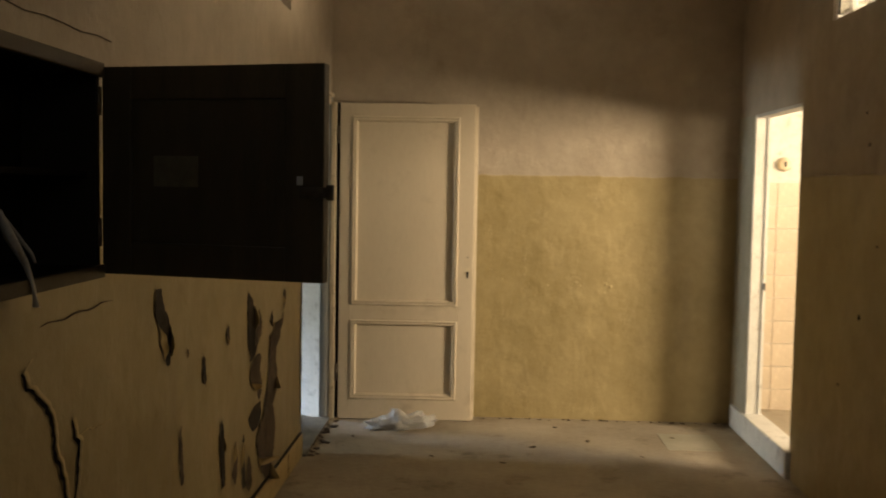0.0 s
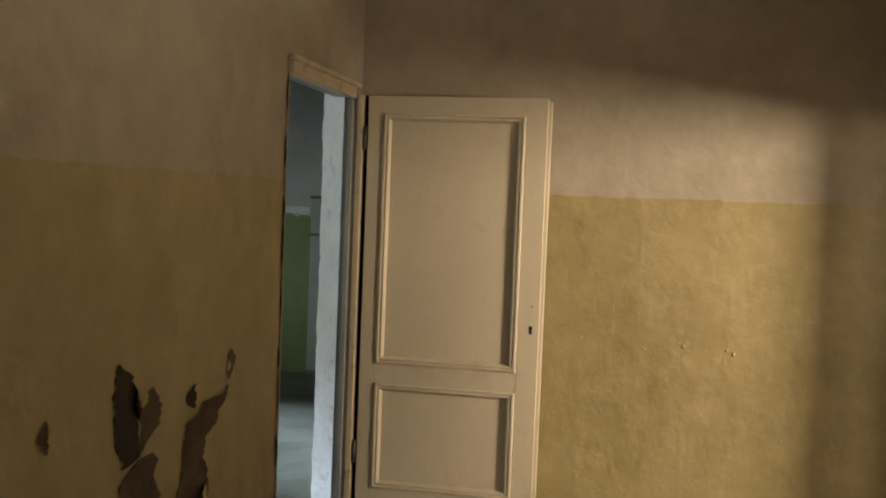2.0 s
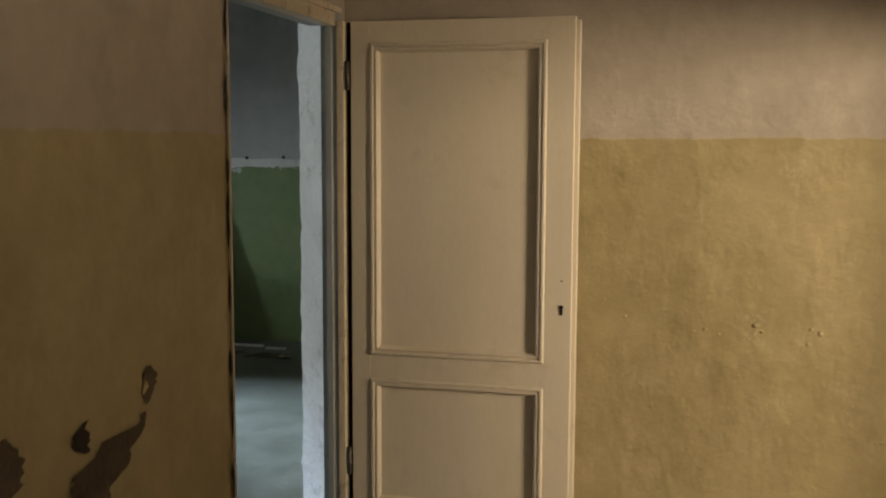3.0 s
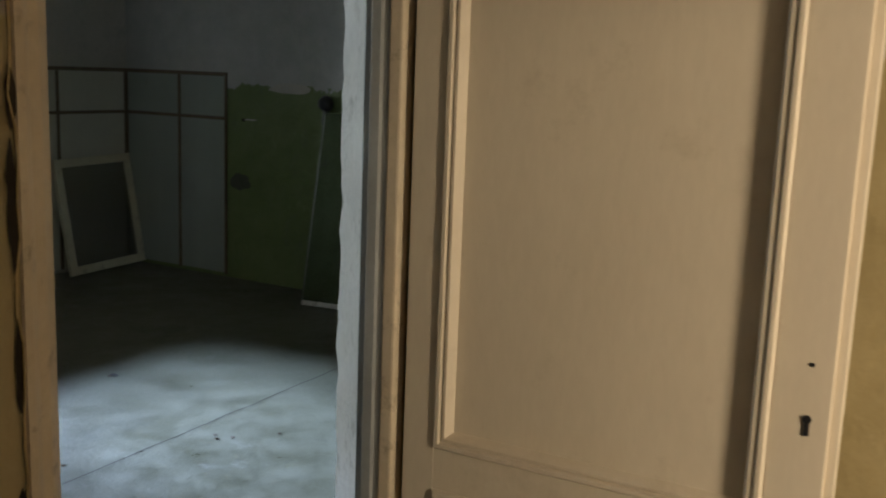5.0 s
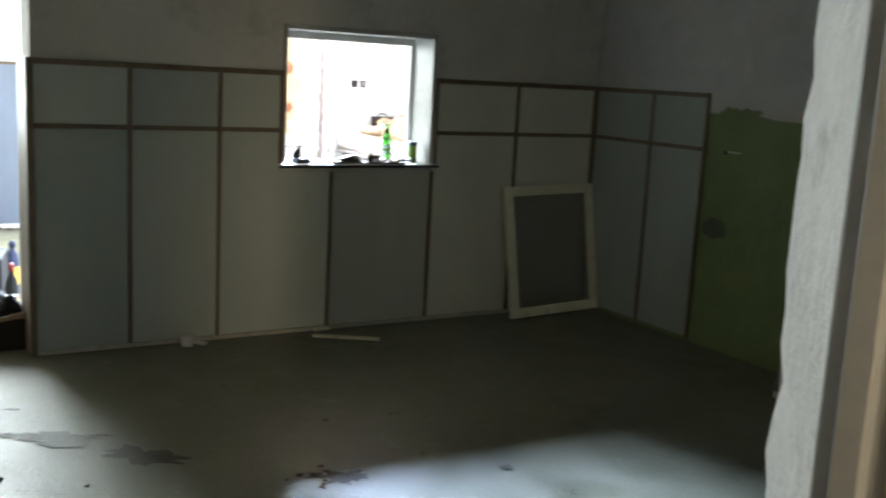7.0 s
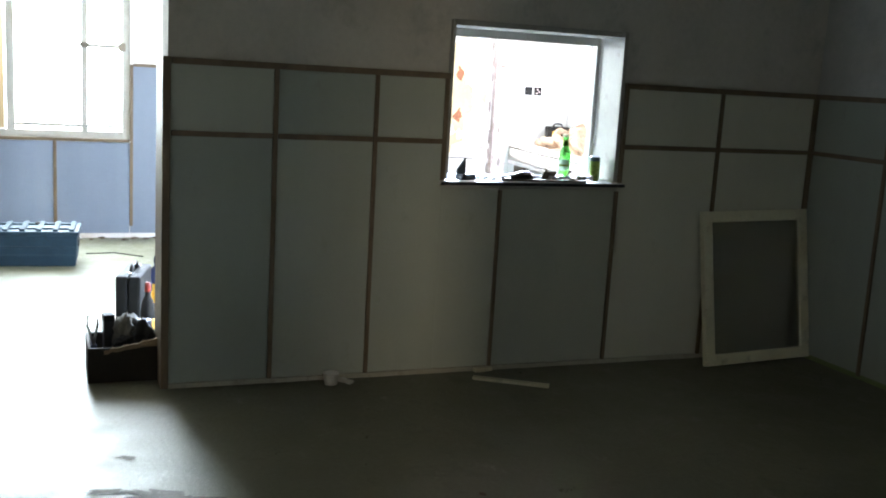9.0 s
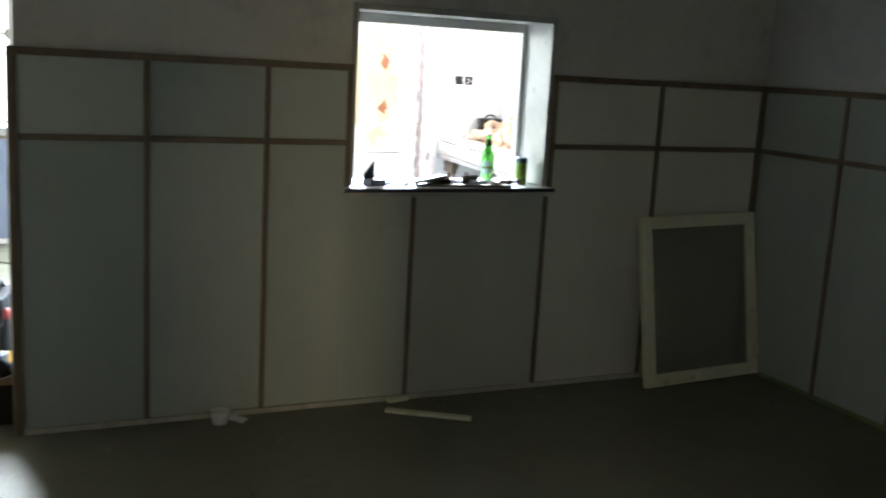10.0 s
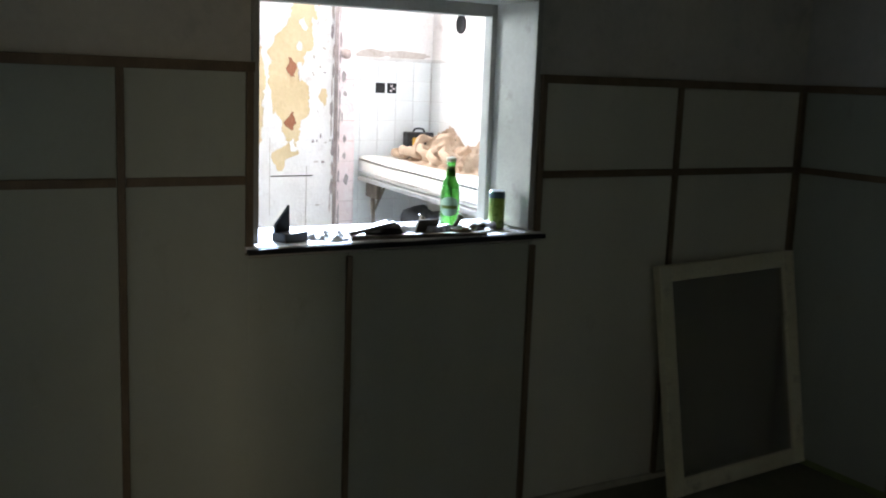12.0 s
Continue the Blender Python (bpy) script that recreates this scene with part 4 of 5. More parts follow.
box(bm, 1.08, 1.40, 4.47, 4.86, -0.01, 0.003)
bevel(bm, 0.001)
part("floor_patch", bm, M["pier"], floor_corridor, "paler repaired patch in the concrete")

# ---------- washroom ----------


def tiles(parent, material, corner, u, v, normal, cols, rows, size=0.15, gap=0.003, skip=()):
    """Glazed tiles as separate pieces on a wall."""
    bm = bmesh.new()
    box(bm, gap / 2, size - gap / 2, gap / 2, size - gap / 2, 0, 0.006)
    bevel(bm, 0.0015, 1)
    me = mesh_of("tile", bm, material)
    basis = Matrix((Vector(u), Vector(v), Vector(normal))).transposed().to_4x4()
    rnd = random.Random(cols * 31 + rows)
    for i in range(cols):
        for j in range(rows):
            if (i, j) in skip:
                continue
            ob = new("tile", me)
            ob.parent = parent
            ob.matrix_local = Matrix.Translation(Vector(corner) + Vector(u) * size * i + Vector(v) * size * j + Vector(normal) * rnd.uniform(0, 0.0008)) @ basis


bm = bmesh.new()
box(bm, 1.706, 4.0, 5.203, 5.2095, 0.1, 1.60)
part("grout_bed", bm, M["grout"], wall_washroom_north)
tiles(wall_washroom_north, M["cream_tile"], (1.715, 5.2035, 0.085), (1, 0, 0), (0, 0, 1), (0, -1, 0), 8, 10)
sw = thing("light_switch", "old round cream bakelite switch on white plaster", "switch", pose(1.905, 5.205, 1.703, 90))
bm = bmesh.new()
lathe(bm, ((0.044, 0), (0.044, 0.012), (0.036, 0.024), (0.026, 0.028)), 28)
part("switch_cover", bm, M["frame_paint"], sw, smooth=True)
slab("toggle", (-0.006, 0.006, -0.016, 0.016, 0.026, 0.036), M["black"], sw, 0.003, "dark toggle")

# ---------- big room, loose things ----------


def leaning_sash(name, label, category, m, W, H, bar, pane, paint="sash_paint"):
    s = thing(name, label, category, m)
    T = 0.034
    slab("stile", (0, bar, -T, 0, 0, H), M[paint], s, 0.004)
    slab("stile", (W - bar, W, -T, 0, 0, H), M[paint], s, 0.004)
    slab("rail", (bar, W - bar, -T + 0.001, -0.001, 0, bar), M[paint], s, 0.004)
    slab("rail", (bar, W - bar, -T + 0.001, -0.001, H - bar, H), M[paint], s, 0.004)
    if pane:
        slab("pane", (bar - 0.004, W - bar + 0.004, -0.020, -0.016, bar - 0.004, H - bar + 0.004), M["dusty_glass"], s, 0.0, "dusty wired glass pane")
    return s


# local x runs along the wall, local y points into the wall
leaning_sash("window_sash", "yellowed white window sash with dusty glass leaning in the corner", "window frame", pose(-5.655, 8.015, 0, 0, 0, 92.0) @ pose(0, 0, 0, -9.5, 0, 0) @ pose(0, 0, 0, 0, -1.2, 0), 0.722, 0.84, 0.061, True)
lb = thing("leaning_board", "dull dark board with pale lower edge, leaning on green wall", "board", pose(-3.84, 8.385, 0, 0, 0, 0) @ pose(0, 0, 0, -13.0, 0, 0) @ pose(0, 0, 0, 0, -2.0, 0))
slab("panel", (0.012, 0.36, -0.018, 0.0, 0.03, 1.28), M["dull_board"], lb, 0.003)
slab("edge_strip", (0, 0.013, -0.021, 0.002, 0.0, 1.28), M["dull_frame"], lb, 0.002)
slab("bottom_strip", (0.013, 0.36, -0.03, 0.004, 0.0, 0.031), M["white_trim"], lb, 0.003, "pale painted bottom edge")
bm = bmesh.new()
lathe(bm, ((0.05, 0), (0.055, 0.03), (0.04, 0.06), (0.012, 0.08)), 16)
wp = tagged(new("wall_pipe_stub", mesh_of("wall_pipe_stub", bm, M["black"], True)), "black capped pipe stub sticking out of the wall", "pipe")
wp.matrix_world = pose(-3.92, 8.742, 1.31, 90)
bm = bmesh.new()
tube(bm, [(-3.92, 8.715, 1.30), (-3.915, 8.70, 1.2), (-3.90, 8.71, 1.05), (-3.905, 8.72, 0.88)], 0.022, 10)
tagged(new("hanging_hose", mesh_of("hanging_hose", bm, M["dull_frame"], True)), "dull dark hose hanging from the capped pipe stub", "hose")

st = thing("wooden_lath", "short pale wooden lath lying on the floor", "wood", pose(-5.687, 6.669, 0.0, 0, 0, 57.3))
slab("lath_body", (0, 0.38, -0.02, 0.02, 0, 0.014), M["sash_paint"], st, 0.003)
st = thing("wooden_offcut", "small pale offcut of wood beside the skirting", "wood", pose(-5.79, 6.72, 0.0, 0, 0, 100))
slab("offcut", (0, 0.1, -0.018, 0.018, 0, 0.02), M["sash_paint"], st, 0.004)


def rag(m, size, material, name, label, category, seed):
    bm = bmesh.new()
    bmesh.ops.create_grid(bm, x_segments=26, y_segments=18, size=1)
    for v in bm.verts:
        p = Vector((v.co.x * 1.6 + seed, v.co.y * 1.6, seed * 2.0))
        h = abs(noise.noise(p * 1.3)) * 0.5 + abs(noise.noise(p * 3.1)) * 0.25
        edge = 1 - max(abs(v.co.x), abs(v.co.y)) ** 4
        v.co = Vector((v.co.x * size[0] * (1 + 0.4 * noise.noise(p)), v.co.y * size[1] * (1 + 0.4 * noise.noise(p + Vector((9, 2, 1)))), 0.002 + h * edge * size[2]))
    ob = new(name, mesh_of(name, bm, material, True))
    ob.matrix_world = m
    return tagged(ob, label, category)


def paper_cup(m, label):
    c = thing("paper_cup", label, "cup", m, "litter by the skirting")
    bm = bmesh.new()
    lathe(bm, ((0.030, 0), (0.034, 0.03), (0.038, 0.055), (0.040, 0.057), (0.037, 0.055), (0.030, 0.008)), 20)
    part("cup_body", bm, M["white_trim"], c, smooth=True)
    slab("cup_base", (-0.02, 0.02, -0.02, 0.02, 0.004, 0.008), M["white_trim"], c)


paper_cup(pose(-5.74, 5.955, 0), "crushed white paper cup standing by the skirting")
rag(pose(-5.77, 6.03, 0, 0, 0, 40), (0.05, 0.03, 0.03), M["white_trim"], "paper_scrap", "flattened white paper piece beside the cup", "paper", 31)


rag(pose(-4.28, 4.80, 0, 0, 0, 70), (0.045, 0.018, 0.04), M["black"], "rag", "small black rag dropped on the concrete", "rag", 4)
spots = [(-3.83 + rnd.gauss(0, 0.05), 5.93 + rnd.gauss(0, 0.07), rnd.uniform(0.4, 1.2)) for _ in range(22)]
spots += [(-4.391, 6.161, 0.9), (-3.885, 6.364, 0.7), (-3.633, 6.577, 1.0), (-2.62, 6.25, 1.0), (-2.58, 6.3, 0.8), (-2.66, 6.28, 0.6), (-2.45, 6.45, 0.6), (-3.2, 6.7, 0.7), (-2.9, 5.7, 0.8), (-4.6, 5.2, 0.9), (-4.1, 5.1, 0.7), (-3.3, 5.8, 0.6)]
debris("floor_crumb", "dark crumb of dirt on the grey screed", "rubble", spots, 0.014, M["bare_plaster"], 0.4, "crumbs on the screed", 8)
debris("leaf_scrap", "dry dark leaf scrap on the grey screed", "leaf", [(-3.62, 6.60, 1.6), (-3.35, 6.0, 1.5)], 0.02, M["black"], 0.25, "scraps on the screed", 9)
# crack across the screed
bm = bmesh.new()
pts = [(-2.81 + 0.05 * (i / 30) + 0.012 * noise.noise(Vector((i * 0.4, 2, 0))), 7.4 - 1.95 * i / 30, 0.0) for i in range(31)]
for (ax, ay, az), (bx, by, bz) in zip(pts, pts[1:]):
    w = 0.0022
    bm.faces.new([bm.verts.new(c) for c in ((ax - w, ay, 0.0012), (ax + w, ay, 0.0012), (bx + w, by, 0.0012), (bx - w, by, 0.0012))])
part("floor_crack", bm, M["black_inside"], floor_room, "thin dark crack in the screed")


bm = bmesh.new()
top, low = [], []
for i in range(91):
    x = -3.62 + (3.62 - 2.52) * i / 90
    top.append(bm.verts.new((x, NY - 0.0022, 1.472 + 0.012 * noise.noise(Vector((x * 6, 1, 0))))))
    low.append(bm.verts.new((x, NY - 0.0022, 1.405 + 0.02 * noise.noise(Vector((x * 5, 5, 0))) + 0.012 * noise.noise(Vector((x * 23, 2, 0))))))
for i in range(90):
    bm.faces.new((low[i], low[i + 1], top[i + 1], top[i]))
part("pale_band", bm, M["white_plaster"], wall_room_north, "pale plaster band over the green paint")
for x, z in ((-3.16, 1.478), (-2.84, 1.484)):
    nub(wall_room_north, "screw_hole", x, NY - 0.002, z, 0.016, M["black_inside"], "y")
for x, y, a, L in ((-3.22, 8.47, 3, 0.30), (-3.46, 8.49, -4, 0.11), (-2.86, 8.40, 5, 0.16)):
    st = thing("pale_lath", "pale painted lath lying along the green wall foot", "wood", pose(x, y, 0.0, 0, 0, a), "laths at the green wall")
    slab("lath_body", (0, L, -0.018, 0.018, 0, 0.016), M["white_trim"], st, 0.003)
rag(pose(-2.60, 8.13, 0, 0, 0, 30), (0.04, 0.03, 0.06), M["ochre"], "wrapper", "small crumpled yellow wrapper among the rubble", "litter", 41)

M["stain_grey"] = surface("grey_green_filler", (0.065, 0.075, 0.05), (0.10, 0.11, 0.08), 9, 50, 0.8, 0.05, 0.3)
# grey filler stain and scratch on the green dado
for x, z, w, h, mt in ((-4.69, 0.715, 0.085, 0.06, "stain_grey"), (-4.60, 1.165, 0.06, 0.006, "room_wall"), (-4.66, 1.16, 0.015, 0.014, "black_inside"), (-4.25, 1.395, 0.16, 0.035, "room_wall")):
    bm = bmesh.new()
    vs = []
    for k in range(28):
        a = 2 * math.pi * k / 28
        r = 1 + 0.35 * noise.noise(Vector((math.cos(a) * 1.5 + x * 7, math.sin(a) * 1.5, z * 5)))
        vs.append(bm.verts.new((x + w * r * math.cos(a), NY - 0.002, z + h * r * math.sin(a))))
    bm.faces.new(vs)
    part("stain", bm, M[mt], wall_room_north, "dull patch on the green paint")


def damp_stain(x, y, rx, ry, turn, seed):
    """A ragged damp patch lying on the screed."""
    bm = bmesh.new()
    vs = []
    for k in range(90):
        a = 2 * math.pi * k / 90
        d = Vector((math.cos(a) * 1.6 + seed, math.sin(a) * 1.6, seed))
        r = 0.75 + 0.55 * noise.noise(d) + 0.3 * noise.noise(d * 3.1) + 0.14 * noise.noise(d * 8)
        q = Matrix.Rotation(radians(turn), 3, "Z") @ Vector((rx * r * math.cos(a), ry * r * math.sin(a), 0))
        vs.append(bm.verts.new((x + q.x, y + q.y, 0.0025)))
    bm.faces.new(vs)
    part("damp_stain", bm, M["damp"], floor_room, "dark damp stain on the screed")


M["damp"] = surface("damp_screed", (0.034, 0.030, 0.021), (0.070, 0.063, 0.046), 7, 50, 0.62, 0.1, 0.2, dirt=(0.10, 0.094, 0.072))
M["damp"].node_tree.nodes["Principled BSDF"].inputs["Specular IOR Level"].default_value = 0.2
damp_stain(-4.60, 5.10, 0.24, 0.10, 62, 3)
damp_stain(-4.30, 5.34, 0.20, 0.10, 50, 8)
damp_stain(-4.72, 4.88, 0.09, 0.035, 80, 12)
damp_stain(-3.80, 5.98, 0.13, 0.07, 75, 15)
damp_stain(-3.30, 5.62, 0.06, 0.035, 20, 19)
damp_stain(-5.02, 4.98, 0.05, 0.02, 70, 23)

# ---------- things by the wide window ----------
M["blue_paint"] = surface("worn_blue_paint", (0.008, 0.024, 0.043), (0.015, 0.042, 0.068), 5, 40, 0.62, 0.12, 0.2, dirt=(0.012, 0.03, 0.045))
M["case_grey"] = surface("grey_case_plastic", (0.008, 0.0085, 0.009), (0.014, 0.015, 0.016), 10, 80, 0.7, 0.1, 0.1)
M["steel"] = surface("bright_steel", (0.45, 0.45, 0.46), (0.6, 0.6, 0.61), 20, 90, 0.3, 0.1, 0.05, metal=1.0)
M["red_plastic"] = surface("red_plastic", (0.22, 0.02, 0.015), (0.28, 0.03, 0.02), 20, 60, 0.4)
M["blue_plastic"] = surface("blue_plastic", (0.008, 0.018, 0.07), (0.012, 0.026, 0.10), 20, 60, 0.4)
M["yellow_label"] = surface("yellow_label", (0.6, 0.33, 0.04), (0.7, 0.42, 0.08), 20, 60, 0.5)
M["cardboard"] = surface("brown_cardboard", (0.20, 0.14, 0.08), (0.29, 0.2, 0.12), 8, 60, 0.8, 0.05, 0.15)
M["cloth_grey"] = surface("grey_white_cloth", (0.075, 0.07, 0.055), (0.14, 0.13, 0.11), 12, 90, 0.85, 0.05, 0.3)
M["stain_beige"] = surface("beige_water_stain", (0.44, 0.38, 0.33), (0.62, 0.56, 0.52), 9, 50, 0.85, 0.05, 0.3)
M["canvas"] = surface("beige_canvas", (0.33, 0.235, 0.165), (0.46, 0.345, 0.25), 12, 120, 0.85, 0.05, 0.35)
M["mattress"] = surface("white_vinyl", (0.70, 0.68, 0.64), (0.80, 0.78, 0.74), 4, 60, 0.4, 0.08, 0.1, dirt=(0.5, 0.46, 0.4))
M["aluminium"] = surface("aluminium", (0.55, 0.56, 0.57), (0.68, 0.69, 0.70), 12, 90, 0.35, 0.1, 0.05, metal=1.0)
M["bottle_glass"] = glass("green_bottle_glass", (0.11, 0.54, 0.09), 0.03)
M["bottle_label"] = surface("pale_green_label", (0.24, 0.42, 0.26), (0.42, 0.56, 0.42), 40, 90, 0.6, 0.05, 0.05)
M["can_blue"] = surface("dark_blue_can_top", (0.02, 0.04, 0.06), (0.04, 0.07, 0.10), 30, 60, 0.3, 0.05, 0.05, metal=0.35)
M["can_green"] = surface("dark_green_can", (0.07, 0.12, 0.015), (0.20, 0.25, 0.03), 14, 60, 0.3, 0.08, 0.05, metal=0.35)

for key, level in (("dull_board", 0.08), ("case_grey", 0.2), ("black", 0.25), ("blue_paint", 0.3), ("black_inside", 0.2)):
    M[key].node_tree.nodes["Principled BSDF"].inputs["Specular IOR Level"].default_value = level


def blue_trunk(m):
    """Low plastic chest with ribbed lid."""
    W, D, H = 0.62, 0.40, 0.265
    t = thing("blue_trunk", "worn blue ribbed storage trunk on the bright floor", "trunk", m)
    bm = bmesh.new()
    v = box(bm, 0, D, 0, W, 0, H - 0.045)
    for k in (0, 1, 2, 3):
        v[k].co.x += 0.012 if v[k].co.x < D / 2 else -0.012
        v[k].co.y += 0.015 if v[k].co.y < W / 2 else -0.015
    bevel(bm, 0.012, 3)
    part("body", bm, M["blue_paint"], t, smooth=False)
    bm = bmesh.new()
    box(bm, -0.01, D + 0.01, -0.01, W + 0.01, H - 0.047, H - 0.015)
    bevel(bm, 0.01, 3)
    lid = part("lid", bm, M["blue_paint"], t)
    for i in range(6):
        y = 0.04 + i * (W - 0.08) / 5
        slab("lid_rib", (0.01, D - 0.01, y - 0.018, y + 0.018, H - 0.017, H), M["blue_paint"], lid, 0.005)
    for x in (0.1, 0.3):
        slab("lid_rib", (x - 0.012, x + 0.012, 0.06, W - 0.06, H - 0.016, H - 0.004), M["blue_paint"], lid, 0.003)
    for z in (0.07, 0.13):
        slab("body_rib", (D - 0.006, D + 0.006, 0.02, W - 0.02, z, z + 0.014), M["blue_paint"], t, 0.003)
    slab("end_grip", (D / 2 - 0.06, D / 2 + 0.06, W - 0.016, W + 0.004, 0.12, 0.17), M["black"], t, 0.004, "dark moulded end grip")
    bm = bmesh.new()
    lathe(bm, ((0.02, 0), (0.02, 0.012), (0.01, 0.022)), 12)
    part("knob", bm, M["black"], lid, "", True, Matrix.Translation((0.12, W * 0.55, H - 0.01)))
    return t


blue_trunk(pose(-9.11, 4.30, 0, 0, 0, -4))


def tool_crate(m):
    W, D, H = 0.34, 0.30, 0.165
    c = thing("tool_crate", "open black wooden crate beside the partition end", "crate", m)
    for b in ((0, D, 0, 0.015, 0, H), (0, D, W - 0.015, W, 0, H), (0, 0.015, 0.015, W - 0.015, 0, H), (D - 0.015, D, 0.015, W - 0.015, 0, H)):
        slab("side_board", b, M["black_inside"], c, 0.003)
    slab("base_board", (0.015, D - 0.015, 0.015, W - 0.015, 0, 0.012), M["black_inside"], c)
    bm = bmesh.new()
    n = 14
    top = [(0.07 + 0.265 * i / n, H - 0.012 + 0.055 * i / n + 0.010 * noise.noise(Vector((i * 0.7, 4, 1)))) for i in range(n + 1)]
    rows = [[bm.verts.new(v) for v in ((D - 0.024, y, 0.06), (D - 0.017, y, 0.06), (D + 0.004, y, z), (D - 0.003, y, z + 0.002))] for y, z in top]
    for p, q in zip(rows, rows[1:]):
        for k in range(4):
            bm.faces.new((p[k], p[(k + 1) % 4], q[(k + 1) % 4], q[k]))
    bm.faces.new(rows[0][::-1]), bm.faces.new(rows[-1])
    part("cardboard_flap", bm, M["cardboard"], c, "torn brown cardboard flap rising over the rim")
    return c


CX, CY = -6.25, 4.87
tool_crate(pose(CX, CY, 0))
case = thing("tool_case", "dark grey plastic power-tool case standing on edge", "tool case", pose(-6.68, 5.03, 0.0, 0, 0, 166))
slab("shell", (0, 0.37, -0.062, 0.0, 0, 0.345), M["case_grey"], case, 0.014)
slab("shell", (0, 0.37, -0.128, -0.066, 0, 0.345), M["case_grey"], case, 0.014)
bm = bmesh.new()
tube(bm, [(0.11, -0.064, 0.335), (0.12, -0.064, 0.37), (0.14, -0.064, 0.378), (0.24, -0.064, 0.378), (0.26, -0.064, 0.37), (0.27, -0.064, 0.335)], 0.011)
part("handle", bm, M["black"], case, "", True)
for x in (0.06, 0.29):
    slab("catch", (x, x + 0.03, -0.08, -0.048, 0.34, 0.352), M["steel"], case, 0.003, "bright metal catch")


def spray_bottle(name, label, m, body, cap, h=0.2, r=0.032):
    b = thing(name, label, "bottle", m, "bottles beside the crate")
    bm = bmesh.new()
    lathe(bm, ((r * 0.92, 0), (r, 0.01), (r, h * 0.66), (r * 0.8, h * 0.76), (r * 0.36, h * 0.83), (r * 0.36, h * 0.9)), 20)
    part("body", bm, body, b, smooth=True)
    bm = bmesh.new()
    lathe(bm, ((r * 0.45, h * 0.88), (r * 0.45, h * 0.97), (r * 0.3, h)), 16)
    part("cap", bm, cap, b, smooth=True)
    bm = bmesh.new()
    lathe(bm, ((r * 1.01, h * 0.2), (r * 1.015, h * 0.21), (r * 1.015, h * 0.52), (r * 1.01, h * 0.53)), 20)
    part("label_band", bm, M["yellow_label"], b, "coloured paper label", True)


spray_bottle("cleaner_bottle", "dark blue plastic bottle with an orange label", pose(-7.25, 5.295, 0.0), M["blue_plastic"], M["blue_plastic"], 0.345, 0.042)
spray_bottle("oil_bottle", "blue oil bottle with a yellow label on the floor", pose(-7.2, 5.235, 0.0), M["blue_plastic"], M["blue_plastic"], 0.27, 0.03)
spray_bottle("glue_bottle", "black plastic bottle with a red cap behind the crate", pose(-6.33, 5.165, 0.0), M["black"], M["red_plastic"], 0.385, 0.034)
bb = thing("charger_box", "small black plastic charger box standing in the crate", "charger", pose(-6.13, 4.945, 0.013, 0, 0, 6))
slab("body", (-0.025, 0.025, 0, 0.048, 0, 0.24), M["black"], bb, 0.006)
slab("lid", (-0.027, 0.027, -0.002, 0.05, 0.236, 0.268), M["case_grey"], bb, 0.005)
pl = thing("pliers", "blue-handled pliers standing in the crate", "pliers", pose(-6.10, 4.905, 0.05, 4, 8, 10))
for s in (-1, 1):
    bm = bmesh.new()
    tube(bm, [(0, 0, 0.10), (0, 0.012 * s, 0.15), (0, 0.024 * s, 0.20), (0, 0.018 * s, 0.25)], 0.006)
    part("handle", bm, M["steel"], pl, "", True)
slab("jaw", (-0.006, 0.006, -0.016, 0.016, 0.0, 0.1), M["blue_plastic"], pl, 0.004)


def bundle(name, label, category, centre, radii, material, seed, base):
    """A slumped, creased bundle of cloth."""
    bm = bmesh.new()
    bmesh.ops.create_icosphere(bm, subdivisions=4, radius=1)
    for v in bm.verts:
        q = v.co + Vector((seed * 3.7, 0, 0))
        warp = q + 0.5 * Vector((noise.noise(q * 1.4), noise.noise(q * 1.4 + Vector((5, 0, 0))), noise.noise(q * 1.4 + Vector((0, 5, 0)))))
        d = 0.85 + 0.35 * noise.noise(q * 1.6) + 0.5 * (0.4 - abs(noise.noise(warp * 2.4)))
        v.co = Vector((v.co.x * radii[0] * d, v.co.y * radii[1] * d, max(base - centre[2], v.co.z * radii[2] * d)))
    ob = new(name, mesh_of(name, bm, material, True))
    ob.matrix_world = pose(*centre)
    return tagged(ob, label, category)


bundle("work_cloth", "grey-white work cloth bundled up in the crate", "cloth", (-6.13, 5.05, 0.17), (0.085, 0.062, 0.115), M["cloth_grey"], 6, 0.012)
bundle("tool_pouch", "black crumpled tool pouch filling the crate", "pouch", (-6.10, 5.12, 0.16), (0.09, 0.065, 0.10), M["black"], 9, 0.012)
bundle("glove", "black work glove lying on the crate clutter", "glove", (-6.04, 5.035, 0.15), (0.05, 0.06, 0.05), M["case_grey"], 3, 0.012)
bm = bmesh.new()
tube(bm, [(-9.14, 4.96, 0.004), (-9.17, 5.16, 0.004), (-9.00, 5.36, 0.004)], 0.005, 6)
tagged(new("floor_cable", mesh_of("floor_cable", bm, M["black"], True)), "thin dark cable trailing over the bright floor", "cable")
rnd = random.Random(5)
debris("wall_rubble", "brown rubble piece along the outer wall foot", "rubble", [(-9.80 + rnd.uniform(-0.03, 0.06), 4.0 + 0.085 * i, rnd.uniform(0.5, 1.2)) for i in range(22)], 0.03, M["bare_plaster"], 0.5, "rubble along the wall foot", 14)

# ---------- on the hatch sill ----------
SILL = 0.975
bt = thing("beer_bottle", "green glass beer bottle standing on the hatch sill", "bottle", pose(-5.94, 7.225, SILL) @ Matrix.Diagonal((1.05, 1.05, 1.05, 1)))
bm = bmesh.new()
lathe(bm, ((0.026, 0), (0.030, 0.006), (0.030, 0.115), (0.027, 0.14), (0.016, 0.165), (0.0135, 0.2), (0.0145, 0.205), (0.0145, 0.218)), 28)
